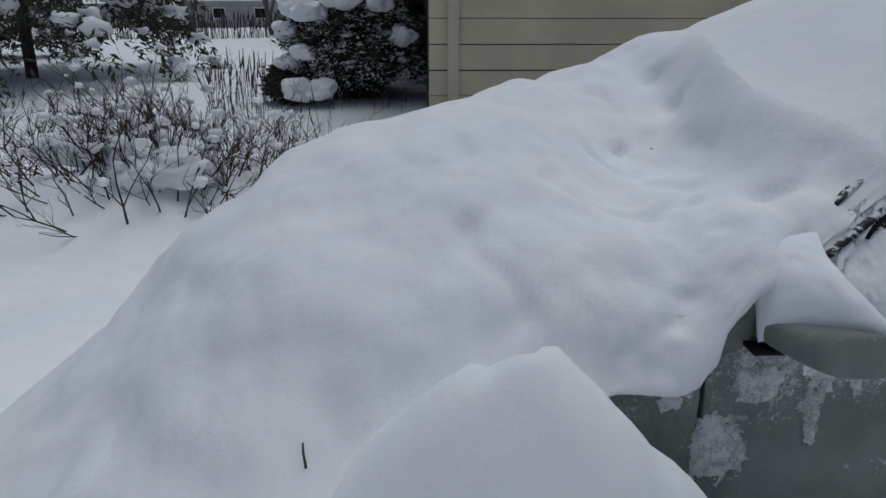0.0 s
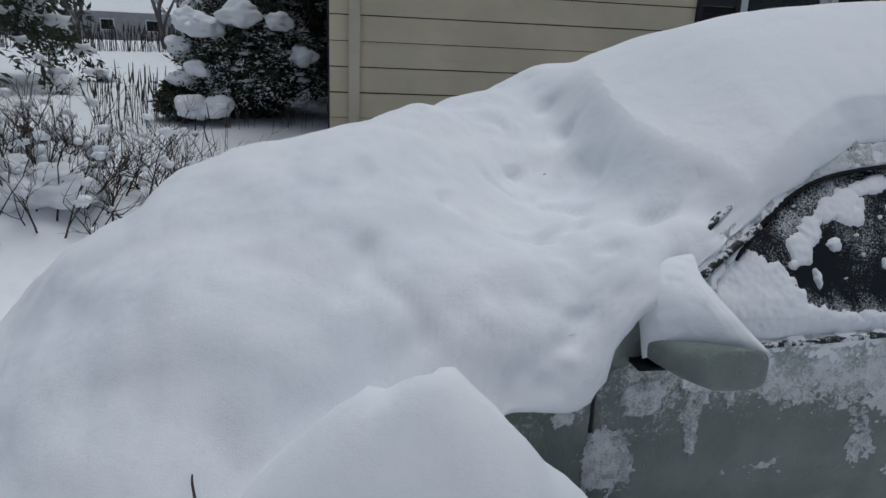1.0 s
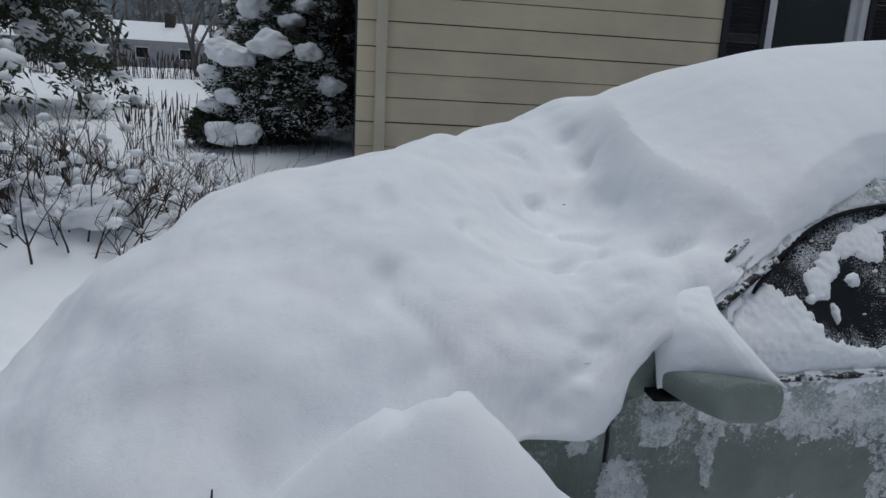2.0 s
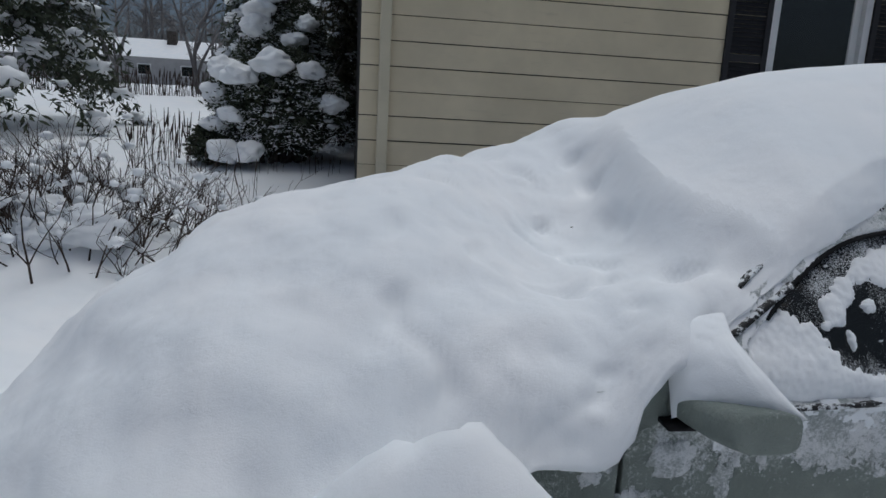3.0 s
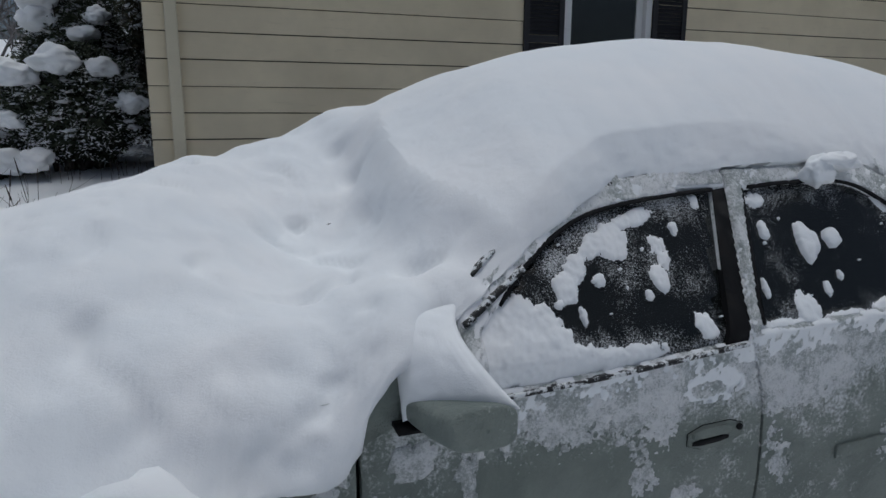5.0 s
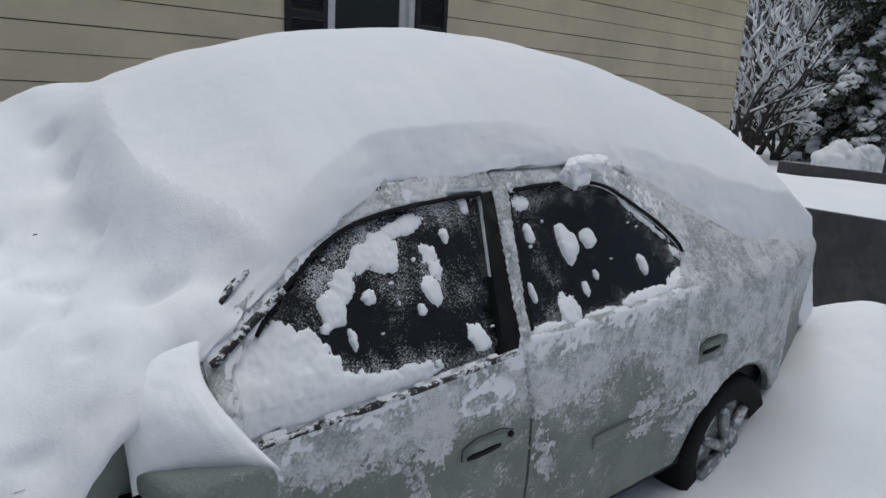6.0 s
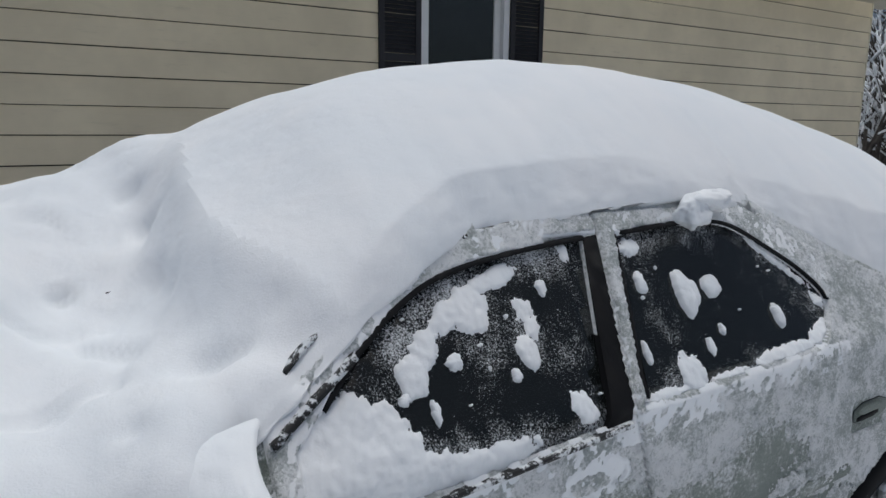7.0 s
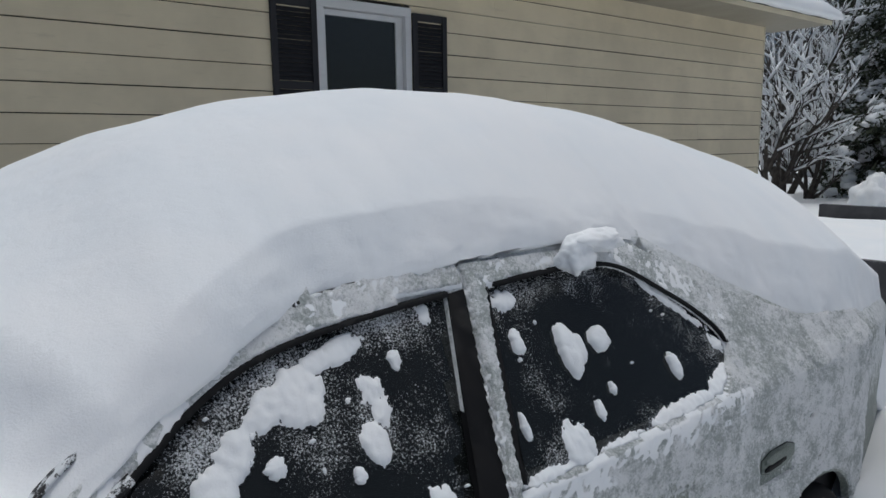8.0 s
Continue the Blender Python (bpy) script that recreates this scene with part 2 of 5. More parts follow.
def axis_steps(lo, hi, a, b, fine, coarse):
    """Steps that are fine between a and b and widen outwards."""
    out = list(np.arange(a, b, fine))
    for end, way in ((hi, 1), (lo, -1)):
        p, s = (b if way > 0 else a - fine), fine
        while p * way < end * way:
            out.append(p)
            s = min(s * 1.13, coarse)
            p += way * s
        out.append(end)
    return sorted(out)


def build_ground():
    xs = axis_steps(-420, 420, -2.4, 4.0, 0.027, 30)
    ys = axis_steps(-300, 600, -0.9, 2.2, 0.027, 30)
    s = Soup()
    s.v = [(x, y, ground_z(x, y)) for y in ys for x in xs]
    w = len(xs)
    s.f = [(j * w + i, j * w + i + 1, (j + 1) * w + i + 1, (j + 1) * w + i) for j in range(len(ys) - 1) for i in range(w - 1)]
    return tagged(part("ground", s, SNOW, None), "deep fresh snow over the yard and driveway", "ground", kind="structure")


build_ground()


# ---- the parked car ----
def skin_y(x, z):
    """Where the near side of the car lies."""
    y = 0.035 * ((z - 0.6) / 0.4) ** 2 if z < 0.6 else 0.0
    u = max(0.0, z - 0.93)
    y += 0.69 * u * min(1.0, 0.35 + u / 0.09) if u < 0.0585 else 0.69 * u - 0.000
    y += 0.16 * max(0.0, (x - 2.35) / 0.9) ** 2 + 0.22 * max(0.0, (-0.55 - x) / 0.7) ** 2
    return y


def inside(p, poly):
    r, (x, z) = False, p
    for (x1, z1), (x2, z2) in zip(poly, poly[1:] + poly[:1]):
        if (z1 > z) != (z2 > z) and x < (x2 - x1) * (z - z1) / (z2 - z1) + x1:
            r = not r
    return r


def densify(poly, step):
    out = []
    for (x1, z1), (x2, z2) in zip(poly, poly[1:] + poly[:1]):
        n = max(1, int(math.hypot(x2 - x1, z2 - z1) / step))
        out += [(x1 + (x2 - x1) * k / n, z1 + (z2 - z1) * k / n) for k in range(n)]
    return out


def rounded(poly, times=2):
    for _ in range(times):
        poly = [p for a, b in zip(poly, poly[1:] + poly[:1]) for p in ((a[0] * 0.75 + b[0] * 0.25, a[1] * 0.75 + b[1] * 0.25), (a[0] * 0.25 + b[0] * 0.75, a[1] * 0.25 + b[1] * 0.75))]
    return poly


def panel(outline, holes=(), out=0.0, step=0.03, depth=0.025):
    """A curved sheet on the car's side in the given outline, with folded-back edges."""
    from mathutils.geometry import delaunay_2d_cdt
    loops = [densify(outline, step)] + [densify(h, step) for h in holes]
    pts, edges = [], []
    for lp in loops:
        k = len(pts)
        pts += lp
        edges += [(k + i, k + (i + 1) % len(lp)) for i in range(len(lp))]
    xs, zs = [p[0] for p in outline], [p[1] for p in outline]
    for x in np.arange(min(xs), max(xs), step * 1.3):
        for z in np.arange(min(zs), max(zs), step * 1.3):
            if inside((x, z), loops[0]) and not any(inside((x, z), h) for h in loops[1:]):
                pts.append((float(x), float(z)))
    vs, _, fs, *_ = delaunay_2d_cdt([Vector(p) for p in pts], edges, [], 0, 1e-5)
    bm = bmesh.new()
    vv = [bm.verts.new((p.x, skin_y(p.x, p.y) - out, p.y)) for p in vs]
    for f in fs:
        c = sum((vs[i] for i in f), Vector((0, 0))) / len(f)
        if inside(c, loops[0]) and not any(inside(c, h) for h in loops[1:]):
            bm.faces.new([vv[i] for i in f])
    bmesh.ops.delete(bm, geom=[v for v in bm.verts if not v.link_faces], context="VERTS")
    rim = [e for e in bm.edges if len(e.link_faces) == 1]
    ex = bmesh.ops.extrude_edge_only(bm, edges=rim)
    for v in ex["geom"]:
        if isinstance(v, bmesh.types.BMVert):
            v.co.y += depth
    bmesh.ops.recalc_face_normals(bm, faces=bm.faces[:])
    for f in bm.faces:
        f.smooth = abs(f.normal.y) > 0.3
    return bm


def strip_on_skin(line, width, out, depth=0.012):
    """A narrow moulding that follows a line on the car's side."""
    left, right = [], []
    for i, p in enumerate(line):
        a, b = line[max(i - 1, 0)], line[min(i + 1, len(line) - 1)]
        d = Vector((b[0] - a[0], b[1] - a[1])).normalized()
        n = Vector((-d.y, d.x)) * width / 2
        left.append((p[0] + n.x, p[1] + n.y))
        right.append((p[0] - n.x, p[1] - n.y))
    return panel(left + right[::-1], out=out, step=0.02, depth=depth)


def arc(cx, cz, r, a0, a1, n=14):
    return [(cx + r * math.cos(radians(a0 + (a1 - a0) * k / n)), cz + r * math.sin(radians(a0 + (a1 - a0) * k / n))) for k in range(n + 1)]


REAR_AXLE, FRONT_AXLE, AXLE_Z, ARCH = 2.35, -0.42, 0.20, 0.365


def curve(pts, n=6):
    """A smooth open line through the points."""
    out = []
    for i in range(len(pts) - 1):
        p = [Vector(pts[max(0, min(len(pts) - 1, i + k))]) for k in (-1, 0, 1, 2)]
        for k in range(n):
            t = k / n
            q = 0.5 * (2 * p[1] + (p[2] - p[0]) * t + (2 * p[0] - 5 * p[1] + 4 * p[2] - p[3]) * t * t + (3 * p[1] - p[0] - 3 * p[2] + p[3]) * t ** 3)
            out.append((q.x, q.y))
    return out + [tuple(pts[-1])]


FRAME_TOP = curve([(0.02, 0.915), (0.105, 0.99), (0.255, 1.03), (0.43, 1.132), (0.58, 1.226), (0.73, 1.286), (0.94, 1.32), (1.148, 1.338)])
GLASS_TOP = curve([(0.30, 1.0), (0.432, 1.112), (0.483, 1.147), (0.549, 1.188), (0.647, 1.229), (0.781, 1.255), (0.963, 1.272), (1.098, 1.28)])
REAR_TOP = curve([(1.162, 1.34), (1.40, 1.345), (1.63, 1.332), (1.76, 1.296), (1.939, 1.161), (2.013, 1.077), (2.107, 0.985), (2.195, 0.84), (2.225, 0.68)])
REAR_GLASS = curve([(1.205, 1.282), (1.40, 1.292), (1.56, 1.29), (1.66, 1.27), (1.749, 1.219), (1.857, 1.146), (1.918, 1.08), (1.915, 1.035), (1.86, 0.985)])


def build_wheel(car, cx):
    wheel = part("wheel", ring_mesh(cx, 0.205, 0.012, 0.03, 0.175), STEEL, car, "snow-dusted steel wheel")
    part("tyre", ring_mesh(cx, 0.31, 0.0, 0.19, 0.20), RUBBER, wheel, "black rubber tyre caked with snow")
    hub = Soup()
    for k in range(7):
        a = 2 * math.pi * k / 7
        c, s_ = math.cos(a), math.sin(a)
        hub.tube([(cx + 0.03 * c, 0.035, AXLE_Z + 0.03 * s_), (cx + 0.19 * c, 0.028, AXLE_Z + 0.19 * s_)], [0.028, 0.02], 6)
    part("rim", hub, STEEL, wheel, "spoked wheel cover")


def ring_mesh(cx, r, y0, width, hole):
    s = Soup()
    prof = [(hole, y0 + 0.03), (r * 0.93, y0 + 0.012), (r * 0.985, y0 + 0.03), (r, y0 + 0.05), (r, y0 + width)] if hole > 0.19 else [(0.0, 0.05), (hole * 0.6, 0.045), (hole, 0.05), (r, y0 + 0.03), (r, y0 + 0.15)]
    n = 40
    for k in range(n):
        a = 2 * math.pi * k / n
        s.v += [(cx + q * math.cos(a), y, AXLE_Z + q * math.sin(a)) for q, y in prof]
    m = len(prof)
    for k in range(n):
        for j in range(m - 1):
            s.f.append((k * m + j, k * m + j + 1, ((k + 1) % n) * m + j + 1, ((k + 1) % n) * m + j))
    return s


def build_car():
    car = thing("car", (0.9, 0.85, 0.0), "grey-green sedan buried in snow, its side frosted, parked before the house", "car")
    # hull below the panels
    s = Soup()
    prof = [(-1.25, 0.62), (-1.18, 0.78), (-0.9, 0.78), (-0.02, 0.85), (0.2, 0.93), (2.2, 0.97), (2.4, 0.99), (3.1, 0.97), (3.25, 0.85), (3.27, 0.42)]
    for x, z in prof:
        inset = 0.05 + max(0, skin_y(x, z) - skin_y(1, z))
        for y in (inset, 0.25, 0.85, 1.45, 1.7 - inset):
            s.v.append((x, y, z + 0.03 * (1 - ((y - 0.85) / 0.85) ** 2)))
        s.v += [(x, 1.7 - inset, 0.22), (x, inset, 0.22)]
    for i in range(len(prof) - 1):
        for k in range(7):
            s.f.append((i * 7 + k, i * 7 + (k + 1) % 7, (i + 1) * 7 + (k + 1) % 7, (i + 1) * 7 + k))
    s.f += [tuple(range(7)), tuple((len(prof) - 1) * 7 + k for k in range(7))]
    part("body", s, DARK, car)
    # roof, pillars on the far side and both screens, all under the snow
    s = Soup()
    rx = [(0.55, 1.245), (0.75, 1.34), (1.2, 1.385), (1.65, 1.36), (1.85, 1.24)]
    for x, z in rx:
        for y in (0.69 * (z - 0.93), 0.42, 0.85, 1.28, 1.7 - 0.69 * (z - 0.93)):
            s.v.append((x, y + 0.02 * (y < 0.4), z - 0.03 * (abs(y - 0.85) > 0.5)))
    s.f = [(i * 5 + k, i * 5 + k + 1, (i + 1) * 5 + k + 1, (i + 1) * 5 + k) for i in range(4) for k in range(4)]
    part("roof", s, PAINT, car)
    for name, (x0, z0), (x1, z1) in (("windscreen", (0.02, 0.97), (0.55, 1.245)), ("rear_screen", (2.4, 0.98), (1.85, 1.24))):
        s = Soup()
        s.add([(x0, 0.24, z0), (x0, 1.5, z0), (x1, 1.36, z1), (x1, 0.36, z1)], [(0, 1, 2, 3)])
        part(name, s, GLASS, car)
    s = Soup()
    s.add([(0.1, 1.66, 0.95), (2.2, 1.66, 0.95), (1.75, 1.45, 1.32), (0.6, 1.45, 1.3)], [(0, 1, 2, 3)])
    part("far_side_window", s, GLASS, car)
    # near side panels
    fender = [(-1.2, 0.3), (-0.80, 0.28)] + arc(FRONT_AXLE, AXLE_Z, ARCH, 165, 15) + [(-0.02, 0.27), (-0.008, 0.45), (-0.004, 0.70), (-0.006, 0.90), (0.07, 0.965), (-0.05, 0.905), (-0.5, 0.87), (-1.0, 0.80), (-1.22, 0.68)]
    part("front_fender", panel(fender), PAINT, car)
    front_win = [(0.30, 0.868), (0.66, 0.884), (0.978, 0.908)] + GLASS_TOP[::-1]
    door = [(0.006, 0.26), (1.125, 0.26), (1.13, 0.5), (1.12, 0.713), (1.071, 0.878), (1.056, 0.915), (1.09, 1.04), (1.15, 1.30)] + FRAME_TOP[::-1] + [(0.004, 0.90), (0.008, 0.70), (0.008, 0.45)]
    fd = part("front_door", panel(door, [front_win]), PAINT, car, "grey-green front door half covered in frost")
    part("window_pane", panel(front_win, out=-0.012, depth=0.006), GLASS, fd, "dark side window spattered with frost and snow")
    part("window_moulding", strip_on_skin(GLASS_TOP[3:], 0.010, 0.010), RUBBER, fd, "black rubber window moulding")
    part("pillar_trim", panel([(0.975, 0.905), (1.047, 0.912), (1.085, 1.04), (1.146, 1.283), (1.10, 1.279)], out=0.003), BLACK, fd, "matt black pillar trim")
    part("belt_moulding", strip_on_skin(curve([(0.33, 0.862), (0.62, 0.876), (0.79, 0.888), (1.04, 0.908)]), 0.011, 0.017, 0.02), SILL, fd, "black belt moulding broken by ice")
    part("frame_moulding", strip_on_skin(curve([(0.262, 1.022), (0.33, 1.062), (0.445, 1.128)]), 0.012, 0.020, 0.026), SILL, fd, "black moulding along the window frame")
    rear_win = [(1.085, 0.93), (1.55, 0.945), (1.80, 0.955)] + REAR_GLASS[::-1]
    rdoor = [(1.134, 0.26), (1.96, 0.26), (1.985, 0.30)] + arc(REAR_AXLE, AXLE_Z, ARCH + 0.012, 165, 115) + REAR_TOP[::-1] + [(1.16, 1.30), (1.099, 1.04), (1.066, 0.915), (1.081, 0.878), (1.130, 0.713), (1.139, 0.5)]
    rd = part("rear_door", panel(rdoor, [rear_win]), PAINT, car, "grey-green rear door crusted with frost")
    part("window_pane", panel(rear_win, out=-0.012, depth=0.006), GLASS, rd, "dark rear side window streaked with frost")
    part("window_moulding", strip_on_skin(REAR_GLASS[1:40], 0.011, 0.010), RUBBER, rd, "black rubber window moulding")
    part("window_moulding", strip_on_skin([(1.205, 1.282), (1.15, 1.10), (1.10, 0.95)], 0.012, 0.005), RUBBER, rd)
    quarter = arc(REAR_AXLE, AXLE_Z, ARCH, 111, 12, 16) + [(2.80, 0.27), (3.24, 0.32), (3.26, 0.7), (3.22, 0.97), (2.7, 1.03), (2.35, 1.06), (2.05, 1.20), (1.80, 1.335), (1.76, 1.315)] + [(x + 0.009, z + 0.004) for x, z in REAR_TOP[20:]] + [(2.233, 0.66)]
    part("rear_quarter", panel(quarter), PAINT, car, "frosted rear quarter panel")
    rail = [(x, z + 0.006) for x, z in FRAME_TOP[14:]] + [(x, z + 0.006) for x, z in REAR_TOP[:20]]
    part("roof_rail", panel(rail + [(1.80, 1.35), (1.6, 1.39), (1.15, 1.395), (0.8, 1.37), (0.6, 1.30)]), RAILPAINT, car)
    pillar = [(x, z + 0.006) for x, z in FRAME_TOP[5:20]] + [(0.56, 1.262), (0.42, 1.168), (0.26, 1.066), (0.12, 1.006)]
    part("windscreen_pillar", panel(pillar), RAILPAINT, car, "windscreen pillar under a crust of snow")
    wiper = Soup()
    wiper.tube([(0.06, 0.74, 1.110), (0.09, 0.748, 1.150), (0.115, 0.75, 1.1525), (0.15, 0.77, 1.120)], [0.003, 0.0035, 0.0035, 0.003], 6)
    part("wiper", wiper, BLACK, car, "tip of a wiper arm poking out of the snow")
    part("drip_moulding", strip_on_skin(curve([(0.70, 1.292), (0.80, 1.312), (0.95, 1.33), (1.14, 1.346)]), 0.008, 0.009), SILL, car, "thin dark drip moulding")
    part("drip_moulding", strip_on_skin(curve([(0.31, 1.118), (0.38, 1.165), (0.50, 1.235)]), 0.007, 0.009, 0.02), SILL, car)
    part("side_moulding", panel([(1.42, 0.505), (2.0, 0.525), (2.0, 0.565), (1.42, 0.545)], out=0.008), PAINT, rd)
    # door handles
    for door_ob, x0, z0, key in ((fd, 0.875, 0.66, 1.052), (rd, 1.985, 0.71, None)):
        lo, hi, x1 = z0 - 0.038, z0 + 0.036, x0 + 0.185
        hd = part("handle", panel(rounded([(x0, lo), (x1, lo + 0.006), (x1, hi), (x0, hi - 0.004)], 1), out=0.001), BLACK, door_ob, "body-coloured door handle in a dark-edged recess")
        part("surround", panel(rounded([(x0 + 0.002, lo + 0.002), (x1 - 0.002, lo + 0.008), (x1 - 0.002, hi - 0.002), (x0 + 0.002, hi - 0.006)], 1), out=0.004), BARE, hd)
        part("slot", panel(rounded([(x0 + 0.016, z0 - 0.026), (x0 + 0.135, z0 - 0.020), (x0 + 0.135, z0 - 0.002), (x0 + 0.016, z0 - 0.006)], 1), out=0.0055), BLACK, hd, "dark finger slot")
        part("grip", panel(rounded([(x0 + 0.014, z0 - 0.004), (x0 + 0.140, z0 + 0.002), (x0 + 0.140, z0 + 0.028), (x0 + 0.014, z0 + 0.024)], 1), out=0.010, depth=0.008), BARE, hd)
        if key:
            k = Soup()
            k.tube([(key - 0.010, 0.004, z0 + 0.012), (key - 0.010, -0.010, z0 + 0.012)], [0.010, 0.009], 14)
            part("keyhole", k, BLACK, hd)
    # door mirror: a tapered shell on an arm
    arm = Soup()
    arm.box((0.075, -0.06, 0.836), (0.14, 0.005, 0.846))
    ma = part("mirror_arm", arm, BLACK, car, "black mirror arm")
    bm = Soup()
    n, m = 28, 28
    for k in range(n + 1):
        u = 1 - (1 - k / n) ** 1.7
        grow_ = float(np.interp(u, [0, 0.25, 0.6, 0.85, 0.96, 0.985, 0.996, 1.0], [0.48, 0.70, 0.93, 1.0, 0.99, 0.92, 0.75, 0.02]))
        for i in range(m):
            a = 2 * math.pi * i / m
            ca, sa = (math.copysign(abs(w) ** 0.55, w) for w in (math.cos(a), math.sin(a)))
            bm.v.append((0.125 + 0.078 * u + 0.068 * grow_ * ca, -0.005 - 0.226 * u, 0.876 + 0.034 * u + 0.045 * grow_ * sa))
    bm.f = [(k * m + i, (k + 1) * m + i, (k + 1) * m + (i + 1) % m, k * m + (i + 1) % m) for k in range(n) for i in range(m)] + [tuple(range(m)), tuple(n * m + i for i in range(m))]
    part("mirror_shell", bm, BARE, ma, "rounded grey-green mirror housing")
    sail = [(0.004, 0.895), (0.02, 0.915), (0.105, 0.99), (0.13, 0.99), (0.10, 0.84), (0.012, 0.80)]
    part("mirror_sail", panel(sail, out=0.006), BARE, car)
    for x in (0.62, 1.55):
        cabin = Soup()
        cabin.blob((x + 0.2, 0.55, 0.85), (0.13, 0.24, 0.36), x, lump=0.1)
        part("seat", cabin, DARK, car)
    build_wheel(car, REAR_AXLE)
    build_wheel(car, FRONT_AXLE)
    return car


build_car()


# ---- snow on the car ----
def knots(x, xs, vs):
    return float(np.interp(x, xs, vs))


def cover_section(x, roof):
    """Near edge, shoulder and crest of the snow across the car at x, for the roof layer or the swept part."""
    ye = knots(x, [-2.0, -1.4, -0.9, -0.58, -0.38, -0.25, 0.0, 0.12, 0.22, 0.34, 0.5, 0.8, 1.8, 2.1, 2.4, 2.7, 3.4], [-0.80, -0.76, -0.66, -0.44, -0.22, -0.085, -0.065, -0.035, 0.02, 0.13, 0.20, 0.265, 0.27, 0.17, 0.08, 0.05, 0.12])
    ze = knots(x, [-2.0, -0.55, -0.38, -0.25, -0.07, -0.013, 0.0, 0.1, 0.16, 0.34, 0.5, 0.7, 0.88, 1.16, 1.52, 1.75, 2.02, 2.35, 2.7, 3.1, 3.4], [0.1, 0.25, 0.55, 0.77, 0.755, 0.81, 0.90, 1.005, 0.99, 1.088, 1.190, 1.287, 1.318, 1.34, 1.357, 1.33, 1.19, 1.02, 0.85, 0.55, 0.3])
    if 0.16 < x < 0.72:
        ye = skin_y(x, ze) - 0.018
    yc = knots(x, [-2, -0.9, -0.5, -0.19, 0.16, 0.4, 0.65, 2.0, 3.4], [0.62, 0.66, 0.74, 1.13, 1.36, 1.22, 0.95, 0.85, 0.75])
    zc = knots(x, [-2.0, -1.65, -1.45, -1.25, -1.08, -0.905, -0.677, -0.5, -0.19, 0.16, 0.4, 0.6, 0.88, 1.29, 1.6, 2.1, 2.5, 3.0, 3.3, 3.5], [0.32, 0.58, 0.80, 0.99, 1.105, 1.187, 1.247, 1.297, 1.345, 1.430, 1.545, 1.635, 1.71, 1.757, 1.757, 1.71, 1.63, 1.52, 1.30, 0.42])
    if roof:
        zt = knots(x, [-0.3, 0.1, 0.24, 0.34, 0.44, 0.565, 0.77, 1.02, 1.33, 1.745, 2.01, 2.33, 2.8, 3.2, 3.4], [1.16, 1.20, 1.215, 1.225, 1.265, 1.345, 1.43, 1.47, 1.465, 1.43, 1.36, 1.28, 1.20, 1.06, 0.55])
        yt = ye + knots(x, [0.1, 0.34, 0.5, 2.0, 2.6, 3.4], [0.14, 0.07, 0.05, 0.06, 0.08, 0.08])
        bow = knots(x, [0.0, 0.3, 0.5, 2.0, 2.6, 3.4], [0.07, 0.08, 0.09, 0.09, 0.09, 0.05])
    else:
        zt = knots(x, [-2.0, -1.5, -1.25, -0.9, -0.5, -0.3, -0.1, 0.1, 0.3, 0.6], [0.25, 0.47, 0.68, 0.91, 0.99, 1.01, 1.02, 1.06, 1.16, 1.30])
        yt = ye + knots(x, [-2, -0.9, -0.58, -0.38, -0.22, 0.3], [0.70, 0.60, 0.44, 0.25, 0.12, 0.08])
        bow = knots(x, [-2, -0.9, -0.3], [0.06, 0.08, 0.05])
    return ye, ze, yt, zt, yc, zc, bow


COVER_N = 120


def cover_profile(x, roof):
    """The line (y, z) of the snow's surface across the car at x, from the near edge to the far ground."""
    ye, ze, yt, zt, yc, zc, bow = cover_section(x, roof)
    if roof and x > 0.5:
        zt += 0.016 * fbm(x, 0, 4.5, 3) + 0.006 * fbm(x, 1, 14, 3)
        yt += 0.018 * fbm(x, 2, 5, 3)
    key = [(ye + 0.10, ze - 0.06), (ye + 0.02, ze - 0.015), (ye, ze)]
    n0, n1 = 24, 60
    key += [(ye + (yt - ye) * (k / n0) ** 1.5, ze + (zt - ze) * k / n0) for k in range(n0)]
    screen = 0.0 if roof else float(smooth01(x, -0.32, 0.12))
    pane = 1.045 + 0.52 * x
    for k in range(n1):
        t = k / n1
        y = yt + (yc - yt) * t
        z = zt + (zc - zt) * ((1 - (1 - t) ** 1.35) * 0.6 + t * 0.4) + bow * 2 * t * (1 - t)
        flat = zt + (pane - zt) * float(smooth01(y, yt, yt + 0.25)) + (zc - pane) * float(smooth01(y, 0.72, yc))
        key.append((y, z + (flat - z) * screen))
    n2 = COVER_N - len(key)
    for k in range(n2):
        t = k / (n2 - 1)
        key.append((yc + (2.15 - yc) * t, zc - (zc - 0.25) * (1 - math.sqrt(max(0.0, 1 - t ** (2.1 if x < 0.4 else 2.6))))))
    return key


def roof_edge(y):
    """Where the brushed windscreen ends and the cut front of the roof layer begins."""
    return knots(y, [0.0, 0.15, 0.27, 0.40, 0.50, 0.60, 0.80, 1.1, 1.4], [0.47, 0.41, 0.35, 0.30, 0.27, 0.26, 0.27, 0.32, 0.39]) + 0.012 * fbm(y, 0.3, 3, 4, 2)


